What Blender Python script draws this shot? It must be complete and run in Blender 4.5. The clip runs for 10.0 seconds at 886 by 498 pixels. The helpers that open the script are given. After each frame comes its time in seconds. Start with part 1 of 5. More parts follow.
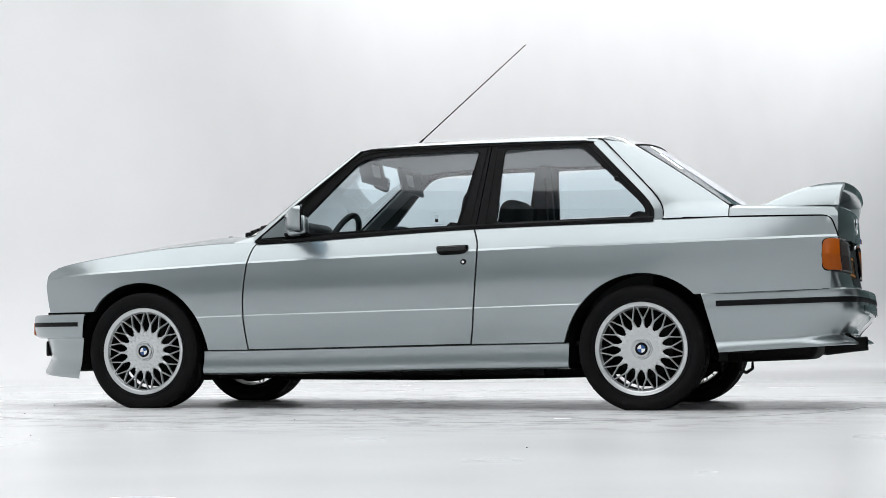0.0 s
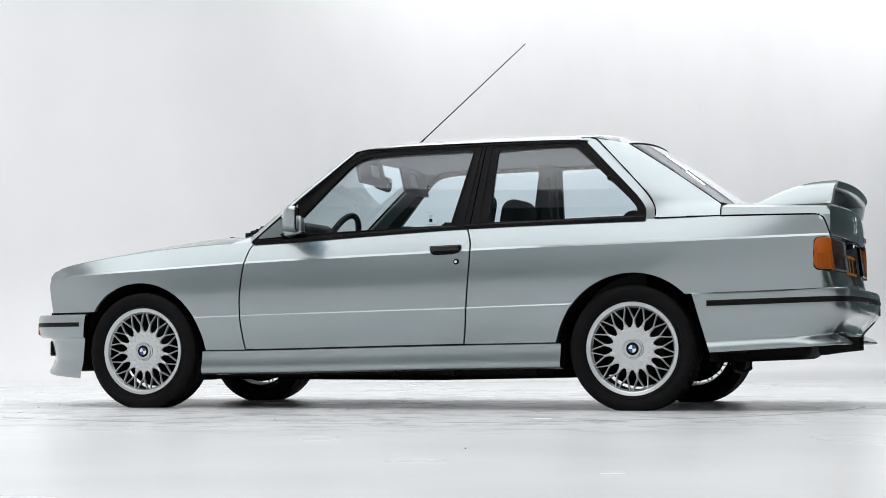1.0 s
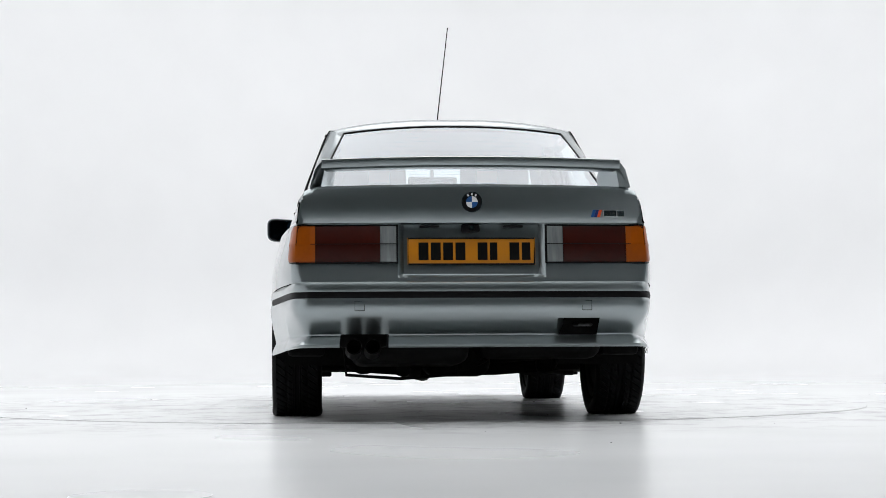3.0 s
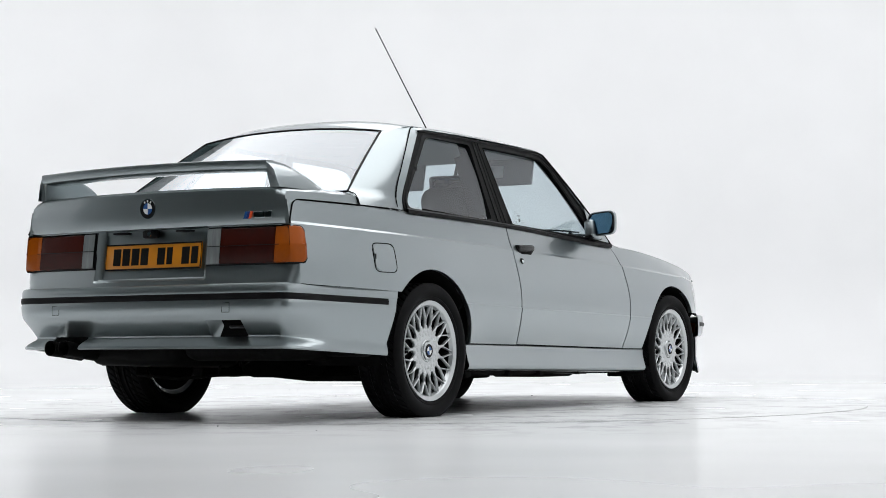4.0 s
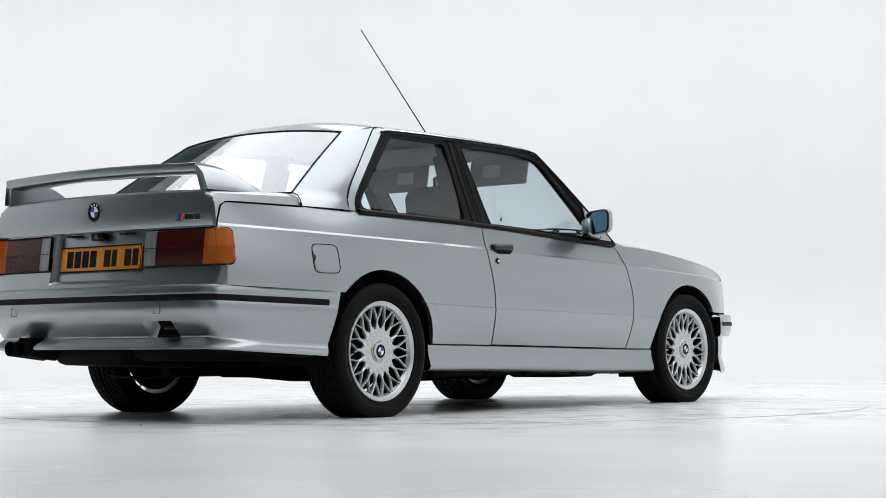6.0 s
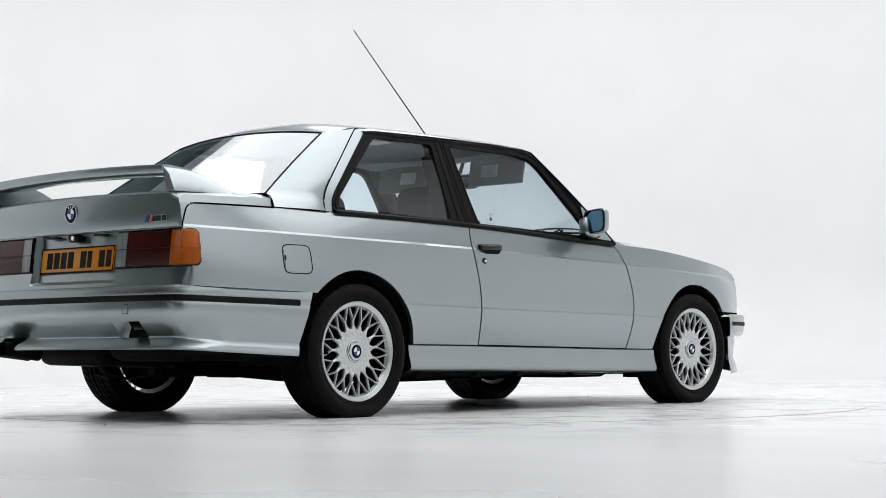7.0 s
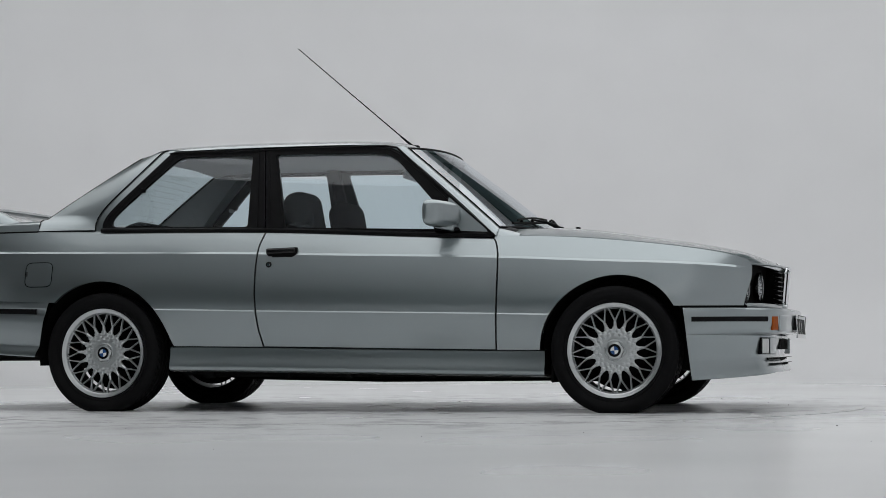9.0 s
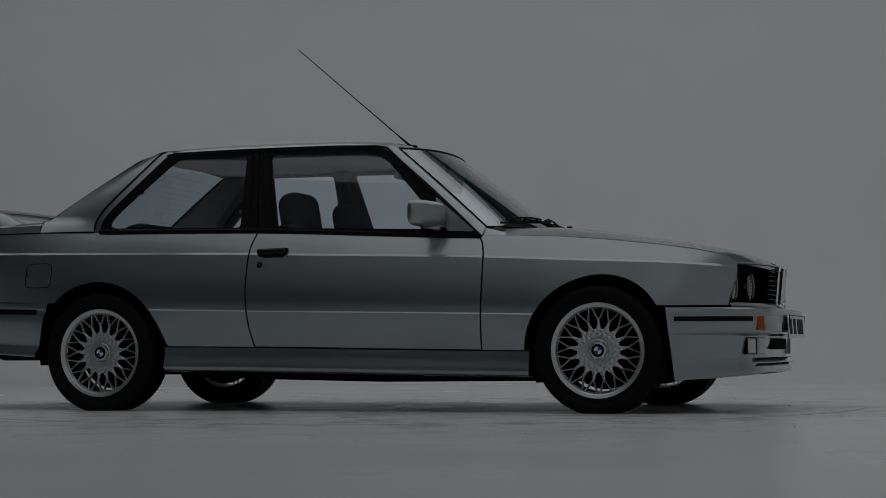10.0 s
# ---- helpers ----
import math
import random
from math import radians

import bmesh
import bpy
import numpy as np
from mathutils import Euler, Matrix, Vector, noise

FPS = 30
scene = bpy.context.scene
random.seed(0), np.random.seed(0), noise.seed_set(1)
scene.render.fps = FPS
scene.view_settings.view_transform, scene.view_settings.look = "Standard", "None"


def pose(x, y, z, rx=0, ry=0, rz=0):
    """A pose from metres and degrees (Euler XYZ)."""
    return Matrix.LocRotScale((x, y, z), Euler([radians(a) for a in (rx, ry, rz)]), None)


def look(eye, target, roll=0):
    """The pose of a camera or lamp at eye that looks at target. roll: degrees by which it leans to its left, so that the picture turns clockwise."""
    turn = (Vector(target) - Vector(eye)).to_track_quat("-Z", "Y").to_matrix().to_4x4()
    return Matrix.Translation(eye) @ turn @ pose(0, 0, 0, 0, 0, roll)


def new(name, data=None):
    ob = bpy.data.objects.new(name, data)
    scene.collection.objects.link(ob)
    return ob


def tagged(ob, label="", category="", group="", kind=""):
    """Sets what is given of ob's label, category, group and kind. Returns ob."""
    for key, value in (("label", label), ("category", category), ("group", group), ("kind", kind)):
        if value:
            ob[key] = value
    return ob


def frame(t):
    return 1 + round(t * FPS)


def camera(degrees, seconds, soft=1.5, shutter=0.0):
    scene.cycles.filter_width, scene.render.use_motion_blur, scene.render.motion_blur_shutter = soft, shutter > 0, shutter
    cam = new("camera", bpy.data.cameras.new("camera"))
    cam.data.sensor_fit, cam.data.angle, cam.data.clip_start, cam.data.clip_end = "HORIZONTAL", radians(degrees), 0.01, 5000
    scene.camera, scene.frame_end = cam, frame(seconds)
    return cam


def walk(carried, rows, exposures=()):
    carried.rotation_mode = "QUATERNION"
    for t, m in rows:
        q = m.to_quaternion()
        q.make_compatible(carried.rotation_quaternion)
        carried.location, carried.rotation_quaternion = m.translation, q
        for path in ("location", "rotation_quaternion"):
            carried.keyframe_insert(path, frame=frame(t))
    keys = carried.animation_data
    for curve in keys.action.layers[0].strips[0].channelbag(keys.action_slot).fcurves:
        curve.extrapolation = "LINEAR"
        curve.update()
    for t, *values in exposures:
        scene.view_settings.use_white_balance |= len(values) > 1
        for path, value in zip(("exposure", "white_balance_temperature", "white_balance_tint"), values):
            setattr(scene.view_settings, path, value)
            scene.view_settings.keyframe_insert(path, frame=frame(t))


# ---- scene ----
# The camera circles the turntable at a low tripod height; turn = bearing from the turntable's middle.
AXIS = Vector((1.337, 0.114, 0.0))
cam = camera(26.98, 10.0, soft=0.75)
TURN = [(0, 107.62), (1, 110.09), (2, 112.56), (2.1333, 112.95), (2.2, 117.75), (2.3, 125.06), (2.5, 139.77),
        (2.7, 154.53), (3, 176.93), (3.2, 191.81), (3.4333, 209.2), (3.5, 210.2), (4.5, 213.95), (5.5, 217.68),
        (7.5, 225.16), (7.5333, 225.7), (7.7, 237.82), (7.8, 245.38), (8, 260.56), (8.2, 275.24), (8.3, 282.3),
        (8.3333, 283.45), (8.5, 284.12), (9, 286.0), (10, 289.71)]
DRIFT = [(0, 0.004, -0.026), (2.3, 0.018, -0.03), (2.7, 0.01, -0.024), (3.2, -0.03, -0.008), (4.5, -0.042, -0.004),
         (7.5, -0.021, 0.004), (8, -0.004, 0.031), (9, 0.027, 0.02), (10, 0.043, 0.018)]
EYE_R, EYE_H, PITCH, PAN, ROLL = 9.708, 0.2985, 3.082, 0.924, -0.317


def station(t):
    th = radians(float(np.interp(t, *zip(*TURN))))
    a = radians(PAN + float(np.interp(t, [d[0] for d in DRIFT], [d[1] for d in DRIFT])))
    b = radians(PITCH + float(np.interp(t, [d[0] for d in DRIFT], [d[2] for d in DRIFT])))
    c, s = math.cos(th), math.sin(th)
    eye = AXIS + Vector((EYE_R * c, EYE_R * s, EYE_H))
    fwd = Vector((-c, -s, 0)) * math.cos(a) + Vector((-s, c, 0)) * math.sin(a)
    fwd = fwd * math.cos(b) + Vector((0, 0, math.sin(b)))
    return look(eye, eye + fwd * 10, ROLL)


STEPS = sorted(set([round(i * 0.1, 4) for i in range(101)] + [t for t, _ in TURN]))
walk(cam, [(t, station(t)) for t in STEPS],
     exposures=[(0, 0), (8.2, 0), (8.5, -0.2), (8.75, -0.46), (9, -0.8), (9.5, -1.5), (10, -2.4)])

# ---- light ----
world = bpy.data.worlds.new("studio")
scene.world = world
world.use_nodes = True
world.node_tree.nodes["Background"].inputs[0].default_value = (0.9, 0.95, 1.0, 1)
world.node_tree.nodes["Background"].inputs[1].default_value = 0.02


def area_lamp(name, at, aim, power, size_x, size_y, shape="RECTANGLE", color=(1, 1, 1)):
    d = bpy.data.lights.new(name, "AREA")
    d.shape, d.size, d.size_y, d.energy, d.color = shape, size_x, size_y, power, color
    ob = new(name, d)
    ob.matrix_world = look(at, aim)
    return ob


area_lamp("ceiling_light_panel", (AXIS.x, AXIS.y, 5.8), (AXIS.x, AXIS.y, 0), 570, 13, 13, "DISK", (0.972, 0.985, 0.998))
area_lamp("overhead_softbox", (AXIS.x, AXIS.y, 5.6), (AXIS.x, AXIS.y, 0), 190, 11, 11, "DISK", (0.972, 0.985, 0.998))
for k in range(8):
    a = radians(-46 + 25.5 * k)
    area_lamp("cyclorama_lamp", (AXIS.x + 8 * math.cos(a), AXIS.y + 8 * math.sin(a), 5.7),
              (AXIS.x + 11.2 * math.cos(a), AXIS.y + 11.2 * math.sin(a), 1.6), 55, 3.6, 1.5, color=(0.98, 0.985, 0.998))
for x, y, power in ((3.3, -11.5, 212), (0.5, -16.0, 150), (-1.9, -20.0, 132), (-3.2, -22.4, 122)):
    area_lamp("cyclorama_lamp", (x, y, 7.6), (x + 3.6, y - 3.3, 3.5), power, 4.4, 2.4, color=(0.98, 0.985, 0.998))


# ---- materials ----
def mat(name, color, rough=0.5, metal=0.0, coat=0.0, bump=0.0, scale=40.0, vary=0.0, rough_vary=0.0, spec=0.5, stretch=(1, 1, 1)):
    m = bpy.data.materials.new(name)
    m.use_nodes = True
    nt = m.node_tree
    p = nt.nodes["Principled BSDF"]
    p.inputs["Base Color"].default_value = (*color, 1)
    p.inputs["Roughness"].default_value = rough
    p.inputs["Metallic"].default_value = metal
    p.inputs["Specular IOR Level"].default_value = spec
    p.inputs["Coat Weight"].default_value = coat
    p.inputs["Coat Roughness"].default_value = 0.03
    if not (bump or vary or rough_vary):
        return m
    tc = nt.nodes.new("ShaderNodeTexCoord")
    mp = nt.nodes.new("ShaderNodeMapping")
    mp.inputs["Scale"].default_value = stretch
    nt.links.new(tc.outputs["Object"], mp.inputs["Vector"])
    fine = nt.nodes.new("ShaderNodeTexNoise")
    fine.inputs["Scale"].default_value = scale
    fine.inputs["Detail"].default_value = 4
    nt.links.new(mp.outputs[0], fine.inputs["Vector"])
    big = nt.nodes.new("ShaderNodeTexNoise")
    big.inputs["Scale"].default_value = scale * 0.06
    big.inputs["Detail"].default_value = 3
    nt.links.new(mp.outputs[0], big.inputs["Vector"])
    add = nt.nodes.new("ShaderNodeMath")
    add.operation = "ADD"
    nt.links.new(fine.outputs["Fac"], add.inputs[0])
    nt.links.new(big.outputs["Fac"], add.inputs[1])
    if vary:
        r = nt.nodes.new("ShaderNodeMapRange")
        r.inputs["From Min"].default_value, r.inputs["From Max"].default_value = 0.6, 1.4
        r.inputs["To Min"].default_value, r.inputs["To Max"].default_value = 1 - vary, 1 + vary
        nt.links.new(add.outputs[0], r.inputs["Value"])
        mx = nt.nodes.new("ShaderNodeMix")
        mx.data_type, mx.blend_type = "RGBA", "MULTIPLY"
        mx.inputs["Factor"].default_value = 1
        mx.inputs["A"].default_value = (*color, 1)
        nt.links.new(r.outputs[0], mx.inputs["B"])
        nt.links.new(mx.outputs["Result"], p.inputs["Base Color"])
    if rough_vary:
        r2 = nt.nodes.new("ShaderNodeMapRange")
        r2.inputs["From Min"].default_value, r2.inputs["From Max"].default_value = 0.6, 1.4
        r2.inputs["To Min"].default_value, r2.inputs["To Max"].default_value = max(0.02, rough - rough_vary), min(1, rough + rough_vary)
        nt.links.new(add.outputs[0], r2.inputs["Value"])
        nt.links.new(r2.outputs[0], p.inputs["Roughness"])
    if bump:
        b = nt.nodes.new("ShaderNodeBump")
        b.inputs["Strength"].default_value = bump
        b.inputs["Distance"].default_value = 0.002
        nt.links.new(fine.outputs["Fac"], b.inputs["Height"])
        nt.links.new(b.outputs[0], p.inputs["Normal"])
    return m


def glass(name, tint, f0=0.034, gloss_rough=0.0):
    m = bpy.data.materials.new(name)
    m.use_nodes = True
    nt = m.node_tree
    nt.nodes.remove(nt.nodes["Principled BSDF"])
    t = nt.nodes.new("ShaderNodeBsdfTransparent")
    t.inputs["Color"].default_value = (*tint, 1)
    g = nt.nodes.new("ShaderNodeBsdfGlossy")
    g.inputs["Roughness"].default_value = gloss_rough
    g.inputs["Color"].default_value = (0.95, 0.97, 1, 1)
    lw = nt.nodes.new("ShaderNodeLayerWeight")
    lw.inputs["Blend"].default_value = 0.5
    pw = nt.nodes.new("ShaderNodeMath")
    pw.operation = "POWER"
    pw.inputs[1].default_value = 5
    nt.links.new(lw.outputs["Facing"], pw.inputs[0])
    one = nt.nodes.new("ShaderNodeMapRange")
    one.inputs["To Min"].default_value, one.inputs["To Max"].default_value = f0, 1.0
    nt.links.new(pw.outputs[0], one.inputs["Value"])
    plus = nt.nodes.new("ShaderNodeMath")
    plus.inputs[1].default_value = 1.0
    nt.links.new(one.outputs[0], plus.inputs[0])
    part_ = nt.nodes.new("ShaderNodeMath")
    part_.operation = "DIVIDE"
    nt.links.new(one.outputs[0], part_.inputs[0])
    nt.links.new(plus.outputs[0], part_.inputs[1])
    fr = nt.nodes.new("ShaderNodeMath")
    fr.operation = "MULTIPLY"
    fr.inputs[1].default_value = 2.0
    nt.links.new(part_.outputs[0], fr.inputs[0])
    mx = nt.nodes.new("ShaderNodeMixShader")
    nt.links.new(fr.outputs[0], mx.inputs[0])
    nt.links.new(t.outputs[0], mx.inputs[1])
    nt.links.new(g.outputs[0], mx.inputs[2])
    nt.links.new(mx.outputs[0], nt.nodes["Material Output"].inputs[0])
    return m


PAINT = mat("silver_metallic_paint", (0.300, 0.336, 0.345), 0.315, 0.95, 1.0, vary=0.012, scale=1500)
BLACK = mat("satin_black_trim", (0.004, 0.004, 0.0045), 0.5, spec=0.12, bump=0.08, scale=500, vary=0.2)
RUBBER = mat("tyre_rubber", (0.006, 0.006, 0.0065), 0.65, spec=0.08, bump=0.2, scale=220, vary=0.25, rough_vary=0.1)
# the shade under the car is put into this near-black coating
UNDER = mat("shaded_underbody_coating", (0.006, 0.006, 0.006), 0.8, spec=0.08, bump=0.5, scale=60, vary=0.4)
RIM = mat("silver_wheel_lacquer", (0.53, 0.55, 0.555), 0.33, 0.8, 0.6, vary=0.015, scale=900)
CHROME = mat("chrome", (0.75, 0.76, 0.78), 0.08, 1.0)
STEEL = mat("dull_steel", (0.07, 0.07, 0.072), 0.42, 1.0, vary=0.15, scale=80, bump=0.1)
# soot plus the shade under the car and inside the wheels, in one colour
EXHAUST = mat("shaded_sooty_steel", (0.008, 0.008, 0.008), 0.65, 0.2, spec=0.08, vary=0.3, scale=60, bump=0.2)
CLOTH = mat("anthracite_seat_cloth", (0.016, 0.017, 0.018), 0.9, spec=0.15, bump=0.12, scale=300, vary=0.25)
DASH = mat("grained_dark_plastic", (0.012, 0.013, 0.014), 0.6, spec=0.25, bump=0.08, scale=300, vary=0.15)
# grey lining, lightened to stand for bright reflections in the window glass
LINING = mat("grey_headlining", (0.46, 0.475, 0.49), 0.9, bump=0.3, scale=600, vary=0.1)
AMBER = mat("amber_lens", (0.32, 0.066, 0.0005), 0.3, 0, 0.0, spec=0.2, vary=0.12, scale=60)
RED = mat("red_lens", (0.036, 0.0034, 0.0016), 0.2, 0, 0.0, spec=0.2, vary=0.15, scale=60)
CLEAR = mat("frosted_reversing_lens", (0.17, 0.185, 0.187), 0.2, 0.1, 0.3, vary=0.35, scale=90, stretch=(1, 1, 0.06))
PLATE = mat("amber_number_plate", (0.60, 0.215, 0.007), 0.35, bump=0.1, scale=400, vary=0.05)
WHITE = mat("white_enamel", (0.8, 0.8, 0.8), 0.3)
BLUE = mat("blue_enamel", (0.012, 0.075, 0.25), 0.3)
ORANGE = mat("orange_enamel", (0.75, 0.10, 0.03), 0.3)
NAVY = mat("navy_enamel", (0.012, 0.03, 0.15), 0.3)
GLOSSBLACK = mat("glossy_black_rubber", (0.006, 0.006, 0.0065), 0.25, spec=0.4)
FOGLENS = mat("ribbed_fog_lens", (0.55, 0.56, 0.55), 0.2, 0.3, 0.6, vary=0.25, scale=90, stretch=(1, 1, 0.05))
REFLECTOR = mat("dark_lamp_reflector", (0.22, 0.225, 0.23), 0.14, 1.0)
SLAT = mat("satin_grey_grille_plastic", (0.05, 0.052, 0.055), 0.4, vary=0.1, scale=200)
MIRROR = mat("mirror_glass", (0.075, 0.145, 0.21), 0.02, 1.0)
VISOR = mat("grey_visor_vinyl", (0.20, 0.21, 0.22), 0.7, spec=0.2, bump=0.1, scale=300, vary=0.1)
GLASS = glass("tinted_window_glass", (0.89, 0.97, 1.0), 0.045)
REARGLASS = glass("rear_window_glass", (0.80, 0.88, 0.90), 0.12)
SCREEN = glass("windscreen_glass", (0.84, 0.92, 0.94), 0.16)
LAMPGLASS = glass("clear_lamp_glass", (0.85, 0.87, 0.87))


# ---- mesh helpers ----
def mesh_from(name, verts, faces, sharp=32, smooth=True):
    me = bpy.data.meshes.new(name)
    bm = bmesh.new()
    vs = [bm.verts.new(v) for v in verts]
    for f in faces:
        g = []
        for i in f:
            if vs[i] not in g:
                g.append(vs[i])
        if len(g) > 2:
            try:
                bm.faces.new(g)
            except ValueError:
                pass
    bmesh.ops.remove_doubles(bm, verts=bm.verts, dist=0.00005)
    bmesh.ops.dissolve_degenerate(bm, edges=bm.edges, dist=0.00005)
    return finish(me, bm, sharp, smooth)


def finish(me, bm, sharp=32, smooth=True):
    bm.to_mesh(me)
    bm.free()
    if smooth:
        me.shade_smooth()
        me.set_sharp_from_angle(angle=radians(sharp))
    return me


def part(name, me, material, parent, label="", m=None):
    """One mesh object under a thing or under a part; me is a mesh or a bmesh."""
    if isinstance(me, bmesh.types.BMesh):
        bm, me = me, bpy.data.meshes.new(name)
        finish(me, bm)
    if not me.materials:
        me.materials.append(material)
    ob = new(name, me)
    # sub-parts are the deepest level: anything finer hangs on the same part
    if parent is not None and parent.parent is not None and parent.parent.parent is not None:
        m = parent.matrix_basis @ (m or Matrix())
        parent = parent.parent
    if parent is not None:
        ob.parent = parent
    if m is not None:
        ob.matrix_basis = m
    if label:
        tagged(ob, label)
    return ob


def fix(bm):
    bmesh.ops.recalc_face_normals(bm, faces=bm.faces)
    return bm


def rbox(sx, sy, sz, r=0.01, seg=2, m=None):
    """A box with rounded edges, its size and pose given."""
    bm = bmesh.new()
    bmesh.ops.create_cube(bm, size=1, matrix=Matrix.Diagonal((sx, sy, sz, 1)))
    if r:
        bmesh.ops.bevel(bm, geom=list(bm.edges), offset=min(r, 0.49 * min(sx, sy, sz)), segments=seg, profile=0.5, affect="EDGES")
    if m is not None:
        bm.transform(m)
    return bm


def join(*bms):
    out = bmesh.new()
    for b in bms:
        me = bpy.data.meshes.new("piece")
        b.to_mesh(me)
        b.free()
        out.from_mesh(me)
        bpy.data.meshes.remove(me)
    return out


def lathe(profile, n=64, axis="y", a0=0.0, a1=360.0):
    """Turns (radius, along) pairs about an axis."""
    full = abs(a1 - a0 - 360) < 1e-6
    k = n if full else n + 1
    bm = bmesh.new()
    rings = []
    for i in range(k):
        a = radians(a0 + (a1 - a0) * i / n)
        c, s = math.cos(a), math.sin(a)
        row = []
        for r, h in profile:
            row.append(bm.verts.new((r * c, h, r * s) if axis == "y" else (r * c, r * s, h) if axis == "z" else (h, r * c, r * s)))
        rings.append(row)
    for i in range(n):
        a, b = rings[i], rings[(i + 1) % k]
        for j in range(len(profile) - 1):
            bm.faces.new((a[j], b[j], b[j + 1], a[j + 1]))
    bmesh.ops.remove_doubles(bm, verts=bm.verts, dist=1e-5)
    return fix(bm)


def tube(points, r, n=10, r_end=None, cap=True):
    """A round bar along points."""
    bm = bmesh.new()
    pts = [Vector(p) for p in points]
    rows = []
    for i, p in enumerate(pts):
        d = (pts[min(i + 1, len(pts) - 1)] - pts[max(i - 1, 0)]).normalized()
        u = d.cross(Vector((0, 0, 1)) if abs(d.z) < 0.95 else Vector((1, 0, 0))).normalized()
        w = d.cross(u)
        rr = r if r_end is None else r + (r_end - r) * i / (len(pts) - 1)
        rows.append([bm.verts.new(p + rr * (math.cos(2 * math.pi * k / n) * u + math.sin(2 * math.pi * k / n) * w)) for k in range(n)])
    for a, b in zip(rows, rows[1:]):
        for k in range(n):
            bm.faces.new((a[k], a[(k + 1) % n], b[(k + 1) % n], b[k]))
    if cap:
        bm.faces.new(rows[0][::-1])
        bm.faces.new(rows[-1])
    return fix(bm)


def grid_mesh(name, rows, sharp=32, thick=0.0, closed=False, flip=False):
    """A skin over rows of points; thick folds its rim inwards by a vector or along the normals."""
    n = len(rows[0])
    verts = [p for r in rows for p in r]
    faces = []
    for i in range(len(rows) - 1):
        for j in range(n if closed else n - 1):
            k = (j + 1) % n
            f = (i * n + j, i * n + k, (i + 1) * n + k, (i + 1) * n + j)
            faces.append(f[::-1] if flip else f)
    me = mesh_from(name, verts, faces, sharp)
    if thick:
        bm = bmesh.new()
        bm.from_mesh(me)
        rim = [e for e in bm.edges if e.is_boundary]
        g = bmesh.ops.extrude_edge_only(bm, edges=rim)
        vs = [e for e in g["geom"] if isinstance(e, bmesh.types.BMVert)]
        if isinstance(thick, (float, int)):
            bm.normal_update()
            src = {}
            for v in vs:
                for e in v.link_edges:
                    o = e.other_vert(v)
                    if o not in vs:
                        src[v] = o
            for v in vs:
                o = src.get(v)
                nrm = Vector((0, 0, 0))
                if o:
                    for f in o.link_faces:
                        if not any(w in vs for w in f.verts):
                            nrm += f.normal
                v.co -= nrm.normalized() * thick if nrm.length else Vector((0, 0, 0))
        else:
            for v in vs:
                v.co += Vector(thick)
        bm.normal_update()
        finish(me, bm, sharp)
    return me


def curve(pts):
    """A smooth, overshoot-free curve through (x, y) pairs."""
    pts = sorted(pts)
    xs, ys = np.array([p[0] for p in pts], float), np.array([p[1] for p in pts], float)
    h, d = np.diff(xs), np.diff(ys) / np.diff(xs)
    m = np.zeros(len(xs))
    m[0], m[-1] = d[0], d[-1]
    for i in range(1, len(xs) - 1):
        if d[i - 1] * d[i] > 0:
            w1, w2 = 2 * h[i] + h[i - 1], h[i] + 2 * h[i - 1]
            m[i] = (w1 + w2) / (w1 / d[i - 1] + w2 / d[i])

    def at(x):
        x = min(max(x, xs[0]), xs[-1])
        i = min(max(int(np.searchsorted(xs, x)) - 1, 0), len(xs) - 2)
        t = (x - xs[i]) / h[i]
        return float((2 * t**3 - 3 * t**2 + 1) * ys[i] + (t**3 - 2 * t**2 + t) * h[i] * m[i] + (-2 * t**3 + 3 * t**2) * ys[i + 1] + (t**3 - t**2) * h[i] * m[i + 1])

    return at


def eased(pts, width=0.10):
    """The same curve with its changes of bend spread out, for calm reflections."""
    f = curve(pts)
    x0, x1 = min(p[0] for p in pts), max(p[0] for p in pts)
    xs = np.linspace(x0, x1, 400)
    ys = np.array([f(x) for x in xs])
    n = max(2, int(3 * width / (xs[1] - xs[0])))
    k = np.exp(-0.5 * (np.arange(-n, n + 1) * (xs[1] - xs[0]) / width) ** 2)
    k /= k.sum()
    pad = np.concatenate([2 * ys[0] - ys[n:0:-1], ys, 2 * ys[-1] - ys[-2:-n - 2:-1]])
    out = np.convolve(pad, k, "valid")
    keep = np.clip(np.minimum(xs - x0, x1 - xs) / 0.35, 0, 1)
    out = ys + (out - ys) * keep
    return lambda x: float(np.interp(x, xs, out))


def lerp(a, b, t):
    return a + (b - a) * t


def spread(a, b, n):
    return [a + (b - a) * i / n for i in range(n + 1)]


